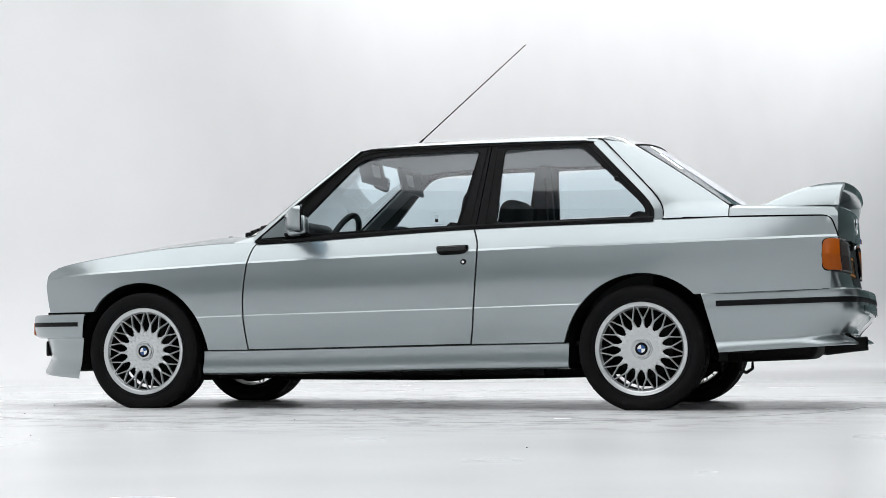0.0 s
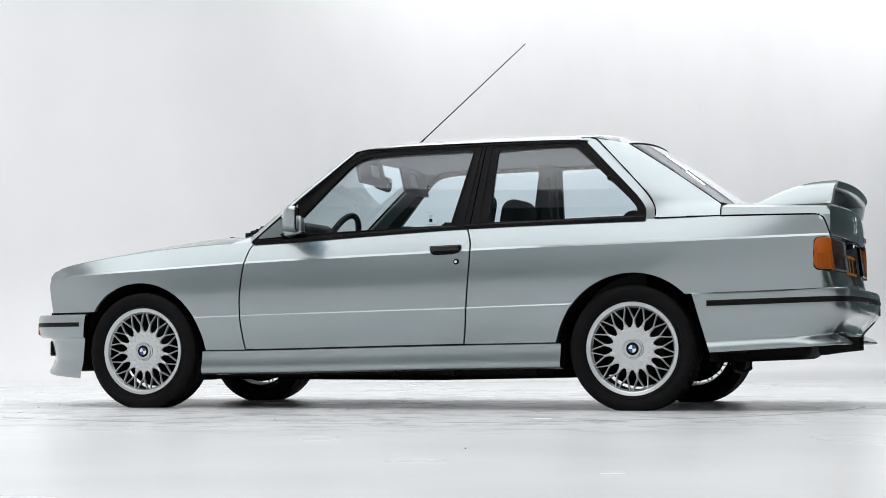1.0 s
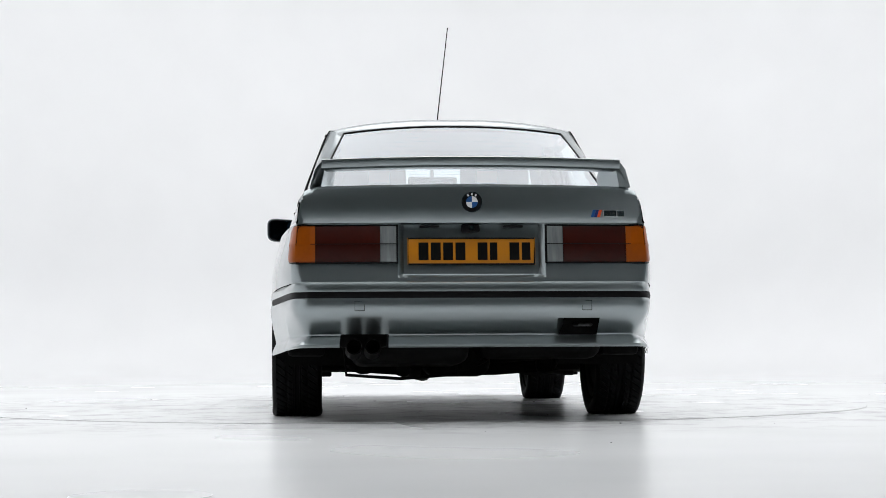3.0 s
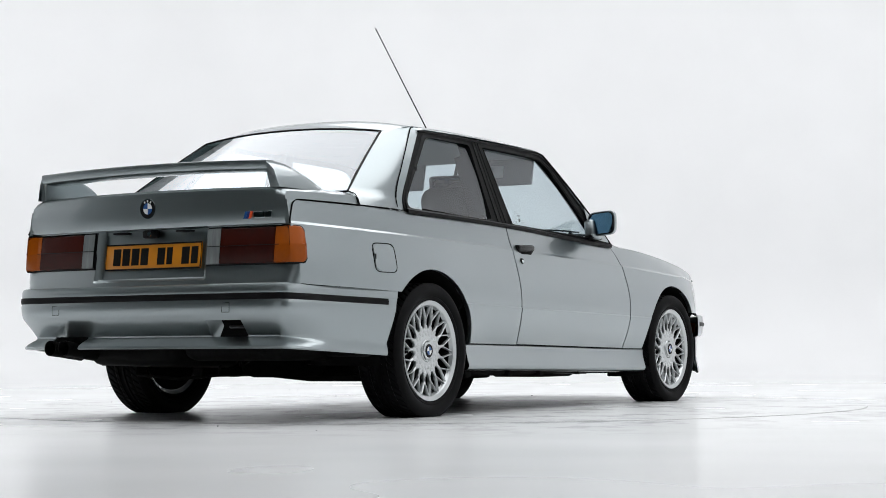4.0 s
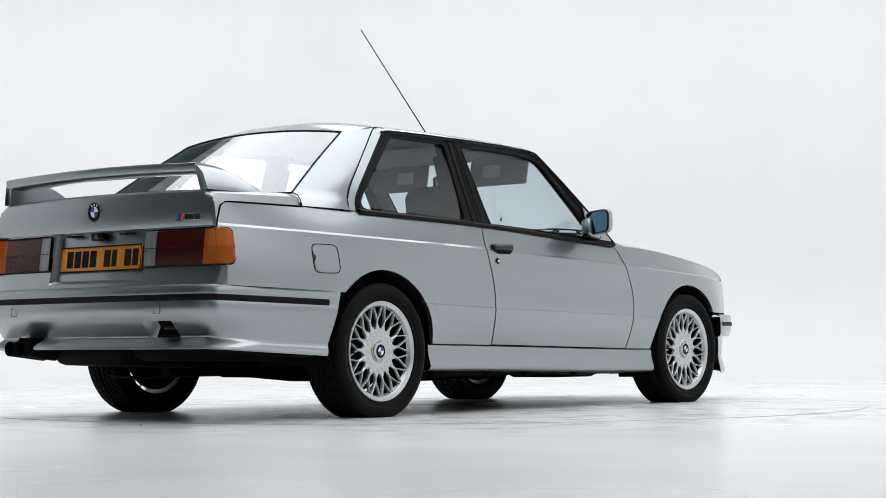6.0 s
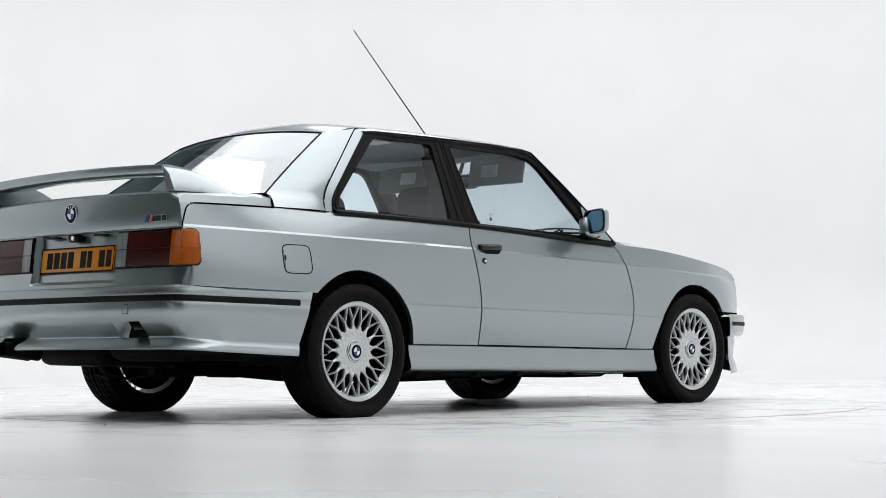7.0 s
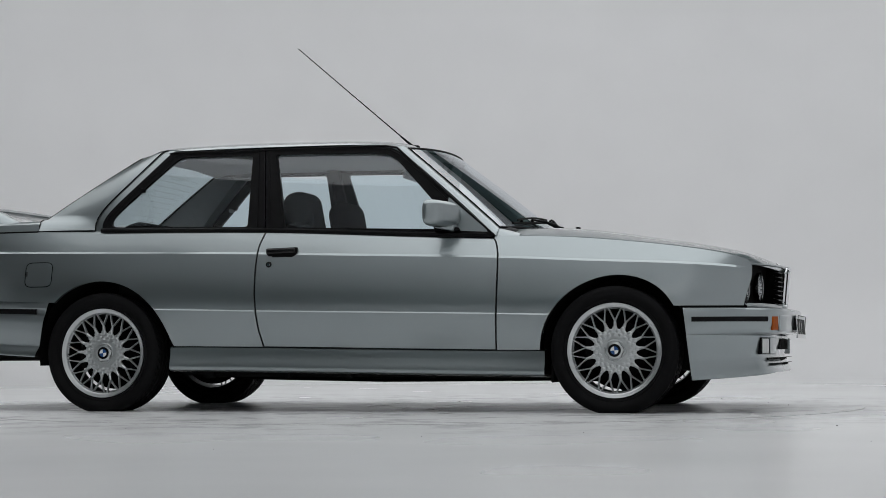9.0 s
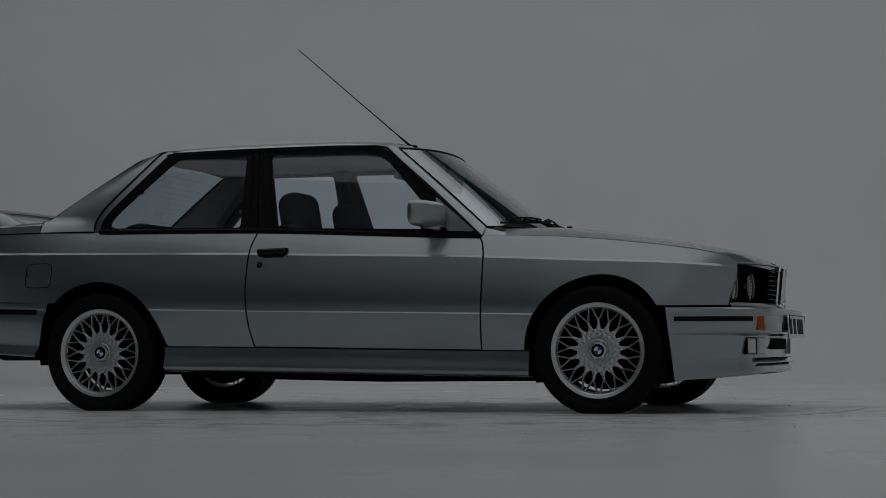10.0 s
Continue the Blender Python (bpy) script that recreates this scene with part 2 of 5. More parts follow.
# ---- the studio ----
def floor_material(name, worn):
    m = bpy.data.materials.new(name)
    m.use_nodes = True
    nt = m.node_tree
    L = nt.links.new
    p = nt.nodes["Principled BSDF"]
    tc = nt.nodes.new("ShaderNodeTexCoord")

    def tex(scale, detail, rough=0.55, stretch=(1, 1, 1)):
        mp = nt.nodes.new("ShaderNodeMapping")
        mp.inputs["Scale"].default_value = stretch
        L(tc.outputs["Object"], mp.inputs["Vector"])
        n = nt.nodes.new("ShaderNodeTexNoise")
        n.inputs["Scale"].default_value, n.inputs["Detail"].default_value, n.inputs["Roughness"].default_value = scale, detail, rough
        L(mp.outputs[0], n.inputs["Vector"])
        return n.outputs["Fac"]

    def ramp(v, a, b, lo, hi, clamp=False):
        r = nt.nodes.new("ShaderNodeMapRange")
        r.inputs["From Min"].default_value, r.inputs["From Max"].default_value = a, b
        r.inputs["To Min"].default_value, r.inputs["To Max"].default_value = lo, hi
        L(v, r.inputs["Value"])
        r.clamp = clamp
        return r.outputs[0]

    def mul(a, b):
        n = nt.nodes.new("ShaderNodeMath")
        n.operation = "MULTIPLY"
        L(a, n.inputs[0])
        L(b, n.inputs[1])
        return n.outputs[0]

    off = nt.nodes.new("ShaderNodeVectorMath")
    off.operation = "DISTANCE"
    off.inputs[1].default_value = AXIS
    L(tc.outputs["Object"], off.inputs[0])
    v = mul(ramp(tex(0.3, 1, 0.4), 0.3, 0.7, 0.98, 1.015), ramp(tex(1.5, 2, 0.45), 0.3, 0.7, 0.986, 1.012))
    # wiped and scuffed patches, dull streaks and fine dirt
    if worn:
        v = mul(v, ramp(tex(2.2, 1, 0.5), 0.30, 0.70, 0.982, 1.008))
        # tyre grime that has gathered on the turntable
        grime = mul(ramp(tex(3.5, 5, 0.72), 0.49, 0.62, 0.0, 1.0, True), ramp(off.outputs["Value"], 2.3, 3.5, 0.34, 0.0, True))
        v = mul(v, ramp(grime, 0.0, 1.0, 1.0, 0.0))
    # the light's rise towards the far floor is put into the colour: greyer middle, whiter outside
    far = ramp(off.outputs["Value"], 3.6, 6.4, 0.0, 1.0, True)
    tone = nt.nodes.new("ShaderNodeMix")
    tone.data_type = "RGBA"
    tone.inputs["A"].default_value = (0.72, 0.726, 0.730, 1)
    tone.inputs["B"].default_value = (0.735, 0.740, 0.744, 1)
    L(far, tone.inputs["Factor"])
    # towards the cyclorama the colour is lifted again for that brightening, and turns matt
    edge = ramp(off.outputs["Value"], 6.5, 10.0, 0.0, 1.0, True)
    far_lift = nt.nodes.new("ShaderNodeMix")
    far_lift.data_type = "RGBA"
    far_lift.inputs["B"].default_value = (0.81, 0.812, 0.818, 1)
    L(edge, far_lift.inputs["Factor"])
    L(tone.outputs["Result"], far_lift.inputs["A"])
    mx = nt.nodes.new("ShaderNodeMix")
    mx.data_type, mx.blend_type = "RGBA", "MULTIPLY"
    mx.inputs["Factor"].default_value = 1
    L(far_lift.outputs["Result"], mx.inputs["A"])
    L(v, mx.inputs["B"])
    L(mx.outputs["Result"], p.inputs["Base Color"])
    dull = nt.nodes.new("ShaderNodeMix")
    dull.inputs["B"].default_value = 0.8
    L(edge, dull.inputs["Factor"])
    L(ramp(tex(0.8, 1, 0.5), 0.32, 0.68, 0.24, 0.28), dull.inputs["A"])
    L(dull.outputs["Result"], p.inputs["Roughness"])
    return m


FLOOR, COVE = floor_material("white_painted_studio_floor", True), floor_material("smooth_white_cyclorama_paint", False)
CYC = mat("matt_white_cyclorama_paint", (0.80, 0.81, 0.82), 0.8, bump=0.05, scale=30, vary=0.015)
HALL = mat("dark_grey_hall_wall", (0.064, 0.106, 0.108), 0.8, vary=0.15, scale=20)
PIT = mat("dark_gap", (0.005, 0.005, 0.005), 0.9, spec=0.05)
AT = Matrix.Translation(AXIS)
DISC_R = 2.31


def ring_mesh(name, profile, n, a0=0, a1=360, sharp=32):
    bm = lathe(profile, n, "z", a0, a1)
    bm.transform(AT)
    me = bpy.data.meshes.new(name)
    return finish(me, bm, sharp)


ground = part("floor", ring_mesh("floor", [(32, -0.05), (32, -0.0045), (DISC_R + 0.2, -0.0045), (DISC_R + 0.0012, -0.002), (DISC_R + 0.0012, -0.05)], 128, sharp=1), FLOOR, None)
tagged(ground, "white painted studio floor with faint scuffs", "floor", kind="structure")
pit = part("turntable_pit", ring_mesh("pit", [(0, -0.045), (DISC_R + 0.1, -0.045)], 64), PIT, None)
tagged(pit, "dark gap under the edge of the turntable", "floor", kind="structure")
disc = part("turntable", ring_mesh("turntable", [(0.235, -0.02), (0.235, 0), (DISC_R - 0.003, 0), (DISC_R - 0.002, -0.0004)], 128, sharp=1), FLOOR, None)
tagged(disc, "round white painted turntable set flush in the floor", "turntable", kind="structure")
part("turntable_rim", ring_mesh("turntable_rim", [(DISC_R - 0.002, -0.0004), (DISC_R, -0.001), (DISC_R, -0.03)], 128), mat("worn_grey_edge", (0.30, 0.30, 0.305), 0.6, vary=0.3, scale=30), disc)
part("centre_plate", ring_mesh("centre_plate", [(0, -0.001), (0.229, -0.001), (0.23, -0.02)], 48), FLOOR, disc)
# plan of the cyclorama: a round bay that runs out into a long straight wall; beyond it the dark hall
bay = [(AXIS.x + 11.5 * math.cos(radians(a)), AXIS.y + 11.5 * math.sin(radians(a))) for a in range(138, -61, -3)]
end, last = (0.0, -24.3), bay[-1]
bay += [(lerp(last[0], end[0], t) + 0.5 * math.sin(math.pi * t), lerp(last[1], end[1], t)) for t in spread(0.04, 1, 20)]
cove = [(1.5, -0.006), (1.42, -0.0042), (1.2, -0.003)] + [(1.2 - 1.2 * math.sin(radians(a)), -0.003 + 1.2 * (1 - math.cos(radians(a)))) for a in range(5, 91, 5)] + [(0, 2.4), (0, 3.6)]
rows = []
for i, p in enumerate(bay):
    a, b = Vector(bay[max(i - 1, 0)]), Vector(bay[min(i + 1, len(bay) - 1)])
    d = (b - a).normalized()
    nrm = Vector((d.y, -d.x))
    turn_ = 138 - 3 * i
    # top lowered out of view so the car's flanks mirror the dark wall behind
    dip = float(np.interp(turn_, [51, 58, 84, 92, 122, 129], [0, 1, 1, 0, 0, 1]))
    top = 8.2 - 3.6 * dip
    rows.append([(p[0] + nrm.x * o, p[1] + nrm.y * o, z) for o, z in cove + [(0, top), (-0.2, top), (-0.2, 0)]])
cyc = part("wall_cyclorama", grid_mesh("wall_cyclorama", rows, 40), COVE, None)
tagged(cyc, "smooth white cyclorama wall curving up from the floor", "wall", kind="structure")
# unseen dark floor sector, added to darken what the rear panels mirror
apron = part("floor_dark_added", ring_mesh("floor_dark_added", [(6.6, -0.001), (24, -0.001)], 80, 145, 250), HALL, None)
tagged(apron, "dark grey floor added out of view to darken low reflections", "floor", kind="structure")
# an unseen dark wall behind and above the cyclorama, added to darken reflections
rows = [[(x, y, 0), (x, y, 8.6)] for x, y in [(p[0] * 1.06, p[1] * 1.06) for p in bay[::3]] + [(0.0, -25.9)]]
back = part("wall_behind", grid_mesh("wall_behind", rows), HALL, None)
tagged(back, "dark grey wall added out of view above the cyclorama to darken reflections", "wall", kind="structure")
rows = [[(x, y, 0), (x, y, 8.6)] for x, y in ((-0.2, -24.6), (-26, -24.6), (-26, 12), (-7.6, 8.2))]
hall = part("wall_hall", grid_mesh("wall_hall", rows), HALL, None)
tagged(hall, "dark grey open side of the studio hall", "wall", kind="structure")
# a short white wall added out of view, to brighten reflections in the car's rear
rows = [[(x, y, 0), (x, y, 5.0), (x - 0.12, y - 0.1, 5.0), (x - 0.12, y - 0.1, 0)] for x, y in ((-13.2, -4.6), (-11.4, -7.4), (-8.9, -10.2))]
flat = part("wall_added_reflector", grid_mesh("wall_added_reflector", rows), CYC, None)
tagged(flat, "plain white wall added out of view to brighten rear reflections", "wall", kind="structure")
roofing = part("ceiling", ring_mesh("ceiling", [(0, 8.6), (34, 8.6), (34, 8.7), (0, 8.7)], 64), CYC, None)
tagged(roofing, "white studio ceiling above the lamps", "ceiling", kind="structure")


GLOW = bpy.data.materials.new("lamp_head_glow")
GLOW.use_nodes = True
bsdf = GLOW.node_tree.nodes["Principled BSDF"]
bsdf.inputs["Base Color"].default_value = (0.9, 0.9, 0.9, 1)
bsdf.inputs["Emission Color"].default_value = (1, 0.97, 0.92, 1)
bsdf.inputs["Emission Strength"].default_value = 30


def studio_lamp(at, aim):
    """A lamp head under the ceiling: housing, yoke, hanging tube and bright front."""
    lamp = new("studio_lamp")
    lamp.matrix_world = look(at, aim)
    tagged(lamp, "black studio lamp head hanging from the hall ceiling", "lamp", "hall lamps")
    part("housing", rbox(0.42, 0.20, 0.22, 0.03, 2, pose(0, 0, 0.10)), HALL, lamp)
    part("bright_front", rbox(0.38, 0.12, 0.012, 0.004, 1, pose(0, 0, -0.012)), GLOW, lamp)
    part("yoke", tube([(-0.23, 0, 0.08), (-0.23, 0.20, 0.12), (0.23, 0.20, 0.12), (0.23, 0, 0.08)], 0.012, 6), HALL, lamp)
    return lamp


for turn_, dist, z in ((265, 12.0, 5.3), (268, 12.2, 5.0), (272, 12.0, 5.2), (276, 11.8, 5.6)):
    a = radians(turn_)
    studio_lamp((AXIS.x + dist * math.cos(a), AXIS.y + dist * math.sin(a), z), (AXIS.x, AXIS.y, 0.6))


# ---- the car: x forward from the rear axle, y to its left, z up ----
car = new("car")
car.location.z = -0.015
tagged(car, "silver two-door sports coupe with boot wing parked on the turntable", "car")
WB, HUB_Z = 2.562, 0.303
ARCH_F, ARCH_B = WB + 0.013, -0.005  # middles of the wheel arches, front and rear, and their radii
RAD_F, RAD_B = 0.348, 0.355

belt_z = eased([(-0.93, 0.914), (-0.41, 0.918), (-0.08, 0.913), (0.82, 0.894), (1.97, 0.848), (2.2, 0.846), (2.4, 0.835), (2.7, 0.806), (2.98, 0.769), (3.1, 0.746), (3.18, 0.722)])
belt_y = eased([(-0.93, 0.684), (-0.86, 0.694), (-0.41, 0.706), (0, 0.716), (0.8, 0.720), (1.6, 0.718), (1.97, 0.712), (2.4, 0.702), (2.98, 0.684), (3.1, 0.674), (3.18, 0.655)])
crease_z = eased([(-0.93, 0.818), (-0.07, 0.797), (0.8, 0.780), (1.0, 0.773), (2.0, 0.742), (2.43, 0.720), (3.07, 0.686), (3.18, 0.668)])
crease_y = eased([(-0.93, 0.702), (-0.85, 0.718), (-0.6, 0.751), (-0.07, 0.787), (0.5, 0.778), (0.8, 0.772), (2.0, 0.769), (2.4, 0.779), (2.8, 0.776), (3.05, 0.718), (3.18, 0.668)])
mid_z = eased([(-0.93, 0.535), (0.31, 0.518), (0.815, 0.506), (2.0, 0.482), (2.27, 0.475), (3.18, 0.45)])
mid_y = eased([(-0.93, 0.690), (-0.836, 0.738), (-0.34, 0.814), (0, 0.832), (0.35, 0.827), (0.8, 0.820), (2.0, 0.818), (2.24, 0.824), (2.56, 0.830), (2.85, 0.812), (3.05, 0.738), (3.18, 0.672)])
low_y = eased([(-0.93, 0.690), (-0.34, 0.80), (0, 0.815), (0.35, 0.79), (0.55, 0.772), (0.8, 0.768), (2.0, 0.763), (2.24, 0.785), (2.56, 0.81), (2.85, 0.80), (3.18, 0.68)])
shelf = eased([(-0.93, 0.004), (-0.5, 0.012), (0, 0.018), (0.5, 0.009), (0.8, 0.002), (1.4, 0.002), (2.0, 0.003), (2.5, 0.010), (3.0, 0.008), (3.18, 0.004)])


def flank(x, z):
    """Half-width of the body side at x and height z."""
    zb, zc, zm = belt_z(x), crease_z(x), mid_z(x)
    if z >= zc:
        t = min(1.0, (z - zc) / (zb - zc))
        a, b = crease_y(x) - (shelf(x) if t > 0.08 else shelf(x) * t / 0.08), belt_y(x)
        return a + (b - a) * t + 0.001 * math.sin(math.pi * t)
    if z >= zm:
        t = (z - zm) / (zc - zm)
        return lerp(mid_y(x) - 0.004, crease_y(x), t) + 0.014 * math.sin(math.pi * t**0.8)
    t = max(0.0, min(1.2, (zm - z) / 0.18))
    return lerp(mid_y(x), low_y(x), t) - 0.004 * max(0, 1 - t * 0.18 / 0.006) + 0.006 * math.sin(math.pi * min(1, t))


def side_panel(name, s, us, x0, x1, bottom, top=belt_z, inset=0.0):
    """A skin of the body side between two edges x0(z), x1(z), from bottom(x) to top(x); s is 1 for the left side."""
    rows = []
    for u in us:
        xm = lerp(x0(0.6), x1(0.6), u)
        lo, hi = bottom(xm), top(xm)
        zs = []
        stops = [lo, mid_z(xm) - 0.006, mid_z(xm), crease_z(xm), crease_z(xm) + 0.011, hi]
        for (a, b), n in zip(zip(stops, stops[1:]), (5, 1, 9, 1, 7)):
            a, b = max(a, lo), max(b, lo)
            zs += [lerp(a, b, i / n) for i in range(n)]
        zs.append(hi)
        row = []
        for z in zs:
            x = lerp(x0(z), x1(z), u)
            row.append((x, s * (flank(x, z) - inset), z))
        rows.append(row)
    return grid_mesh(name, rows, 6.5, thick=(0, -0.022 * s, 0), flip=s < 0)


door_front = curve([(0.25, 1.995), (0.31, 1.998), (0.48, 2.008), (0.6, 2.011), (0.73, 2.008), (0.814, 1.992), (0.85, 1.968)])
door_rear = curve([(0.30, 0.846), (0.33, 0.838), (0.42, 0.820), (0.508, 0.811), (0.6, 0.805), (0.724, 0.803), (0.807, 0.806), (0.86, 0.820), (0.90, 0.836)])
sill_z = curve([(0.3, 0.336), (0.836, 0.329), (2.0, 0.309), (2.3, 0.306)])
GAP = 0.004


def fender_bottom(x):
    d = abs(x - ARCH_F)
    arch = HUB_Z + math.sqrt(RAD_F**2 - d * d) if d < RAD_F else 0
    if x > ARCH_F:
        return max(arch, 0.506)
    return max(arch, sill_z(x))


def quarter_bottom(x):
    d = abs(x - ARCH_B)
    arch = HUB_Z + math.sqrt(RAD_B**2 - d * d) if d < RAD_B else 0
    if x < 0:
        return max(arch, 0.556 + 0.021 * min(1, (-x - 0.29) / 0.64))
    return max(arch, sill_z(x))


def us_for(x0, x1, cx, r):
    """Columns along a panel, closer together round the wheel arch."""
    xs = spread(x0, x1, 34)
    xs = [x for x in xs if abs(x - cx) > r + 0.012] + [cx - r * math.cos(radians(a)) for a in np.arange(0, 180.1, 4)]
    return sorted(set(min(1.0, max(0.0, (x - x0) / (x1 - x0))) for x in xs if x0 - 1e-6 <= x <= x1 + 1e-6) | {0.0, 1.0})


SIDES = ((1, "left"), (-1, "right"))
doors = {}
for s, side in SIDES:
    f0, f1 = (lambda z: door_front(z) + GAP), curve([(0.45, 3.135), (0.51, 3.146), (0.6, 3.170), (0.65, 3.182), (0.69, 3.181), (0.71, 3.170), (0.73, 3.145)])
    part("front_wing", side_panel("front_wing", s, us_for(2.011 + GAP, 3.188, ARCH_F, RAD_F), f0, f1, fender_bottom), PAINT, car)
    doors[s] = part("door", side_panel("door", s, spread(0, 1, 30), lambda z: door_rear(z) + GAP, lambda z: door_front(z) - GAP, lambda x: sill_z(x) + 0.002), PAINT, car)
    part("rear_quarter_panel", side_panel("rear_quarter_panel", s, us_for(-0.905, 0.803 - GAP, ARCH_B, RAD_B), lambda z: -0.872 if z < 0.675 else -0.905, lambda z: door_rear(z) - GAP, quarter_bottom), PAINT, car)
    # dark inner shell that closes the joints
    xs = spread(-0.86, 3.1, 60)
    rows = []
    for x in xs:
        zs = spread(max(0.24, quarter_bottom(x) + 0.02 if x < 0.9 else fender_bottom(x) + 0.02) if not 0.36 < x < 2.2 else 0.24, belt_z(x) - 0.006, 10)
        rows.append([(x, s * (flank(x, z) - 0.02), z) for z in zs])
    part("inner_body", grid_mesh("inner_body", rows, flip=s < 0), UNDER, car)
    # side skirt
    prof = [(0.725, 0.010), (0.752, 0.005), (0.757, 0.001), (0.757, -0.018), (0.760, -0.040), (0.767, -0.066), (0.773, -0.086), (0.7735, -0.096), (0.768, -0.107), (0.755, -0.114), (0.73, -0.117), (0.68, -0.114)]
    flare = curve([(0.35, 0.02), (0.6, 0.006), (1.0, 0), (1.7, 0), (2.05, 0.006), (2.235, 0.022)])
    rows = []
    for x in spread(0.352, 2.232, 24):
        rows.append([(x, s * (y + (flare(x) if y > 0.74 else 0)), sill_z(x) - 0.008 + dz) for y, dz in prof])
    part("side_skirt", grid_mesh("side_skirt", rows, 30, flip=s > 0, thick=0.0), PAINT, car)
    for x in (0.70, 1.79):
        part("jacking_point", rbox(0.016, 0.01, 0.012, 0.003, m=pose(x, s * 0.757, 0.222)), UNDER, car)
    # wheel arch liners
    for cx, r in ((ARCH_B, RAD_B), (ARCH_F, RAD_F)):
        rows = [[(cx + r * 1.004 * math.cos(radians(a)), s * y, HUB_Z + r * 1.004 * math.sin(radians(a))) for y in (0.80 if 30 < a < 150 else 0.77, 0.70, 0.50, 0.42)] for a in range(-10, 191, 5)]
        part("wheel_arch_liner", grid_mesh("wheel_arch_liner", rows), UNDER, car)
        back = [[(cx + k * r * math.cos(radians(a)), s * 0.42, HUB_Z + k * r * math.sin(radians(a))) for k in (0.0, 0.5, 1.01)] for a in range(-10, 191, 10)]
        part("wheel_arch_wall", grid_mesh("wheel_arch_wall", back), UNDER, car)

# filler flap, right rear quarter
fx0, fx1, fz0, fz1 = -0.43, -0.278, 0.635, 0.758
rows = []
for i in range(9):
    x = lerp(fx0 + 0.006, fx1 - 0.006, i / 8)
    e = 0.014 if i in (0, 8) else 0.004 if i in (1, 7) else 0
    rows.append([(x, -(flank(x, z) + 0.0022), z) for z in spread(fz0 + 0.006 + e, fz1 - 0.006 - e, 8)])
flap = part("filler_flap", grid_mesh("filler_flap", rows, 22, thick=(0, 0.012, 0), flip=True), PAINT, car)
part("thumb_notch", rbox(0.006, 0.006, 0.024, 0.0025, m=pose(fx0 + 0.010, -(flank(fx0, 0.70) + 0.004), 0.70)), STEEL, flap)
loop = []
for k in range(48):
    a = 2 * math.pi * k / 48
    c, s_ = math.cos(a), math.sin(a)
    sx, sz = abs(c) ** 0.38 * (1 if c > 0 else -1), abs(s_) ** 0.38 * (1 if s_ > 0 else -1)
    x, z = (fx0 + fx1) / 2 + sx * (fx1 - fx0) / 2, (fz0 + fz1) / 2 + sz * (fz1 - fz0) / 2
    loop.append((x, -(flank(x, z) + 0.0002), z))
loop.append(loop[0])
part("flap_joint", tube(loop, 0.0022, 6, cap=False), PIT, car)

# ---- greenhouse ----


def cabin_y(z):
    """Half-width of the side windows at height z."""
    t = (z - 0.88) / 0.44
    return 0.712 - 0.095 * t - 0.045 * t * t


def ring(name, outer, inner, s, depth=0.02, out=0.0, sharp=30, drop=0.004):
    """A frame between two outlines in the plane of the side windows."""
    n = len(outer)
    verts, faces = [], []
    for pts, dy in ((outer, out), (inner, out - drop), (inner, out - depth), (outer, out - depth)):
        verts += [(x, s * (cabin_y(z) + dy), z) for x, z in pts]
    for a in range(4):
        b = (a + 1) % 4
        for i in range(n):
            j = (i + 1) % n
            f = (a * n + i, a * n + j, b * n + j, b * n + i)
            faces.append(f if s > 0 else f[::-1])
    return mesh_from(name, verts, faces, sharp)


def smooth_poly(pts, r, n=5):
    """An outline with rounded corners; r is one radius or one for each corner."""
    out, k = [], len(pts)
    for i in range(k):
        p, a, b = Vector(pts[i]), Vector(pts[i - 1]), Vector(pts[(i + 1) % k])
        ri = r[i] if isinstance(r, (list, tuple)) else r
        da, db = (a - p), (b - p)
        la, lb = min(ri, da.length * 0.45), min(ri, db.length * 0.45)
        p0, p1 = p + da.normalized() * la, p + db.normalized() * lb
        for j in range(n + 1):
            t = j / n
            out.append(tuple((1 - t) ** 2 * p0 + 2 * t * (1 - t) * p + t * t * p1))
    return out


def pane(name, pts, s, dy, n=16, m=8):
    """A pane that fills an outline in the plane of the side windows, in rows from its foot to its top."""
    z0, z1 = min(p[1] for p in pts) + 1e-4, max(p[1] for p in pts) - 1e-4
    rows = []
    for z in spread(z0, z1, n):
        xs = []
        for (xa, za), (xb, zb) in zip(pts, pts[1:] + pts[:1]):
            if (za - z) * (zb - z) < 0:
                xs.append(xa + (xb - xa) * (z - za) / (zb - za))
        a, b = min(xs), max(xs)
        rows.append([(x, s * (cabin_y(z) + dy), z) for x in spread(a, b, m)])
    return grid_mesh(name, rows, 60, flip=s > 0)


door_out = smooth_poly([(1.982, 0.846), (1.463, 1.297), (1.34, 1.313), (0.778, 1.317), (0.829, 0.890)], [0.004, 0.09, 0.05, 0.006, 0.006])
door_in = smooth_poly([(1.80, 0.884), (1.448, 1.262), (1.33, 1.277), (0.838, 1.285), (0.925, 0.912)], [0.02, 0.07, 0.05, 0.02, 0.012])
quarter_out = smooth_poly([(0.823, 0.892), (0.772, 1.317), (0.31, 1.322), (0.272, 1.312), (-0.050, 0.985), (-0.052, 0.912)], [0.006, 0.006, 0.05, 0.04, 0.11, 0.02])
quarter_in = smooth_poly([(0.728, 0.920), (0.712, 1.285), (0.345, 1.288), (0.31, 1.277), (-0.010, 0.975), (-0.002, 0.934)], [0.02, 0.02, 0.05, 0.04, 0.09, 0.035])
strip_out = smooth_poly([(0.823, 0.886), (0.772, 1.322), (0.245, 1.328), (0.222, 1.322), (-0.088, 1.000), (-0.092, 0.905)], [0.006, 0.006, 0.05, 0.04, 0.13, 0.004])
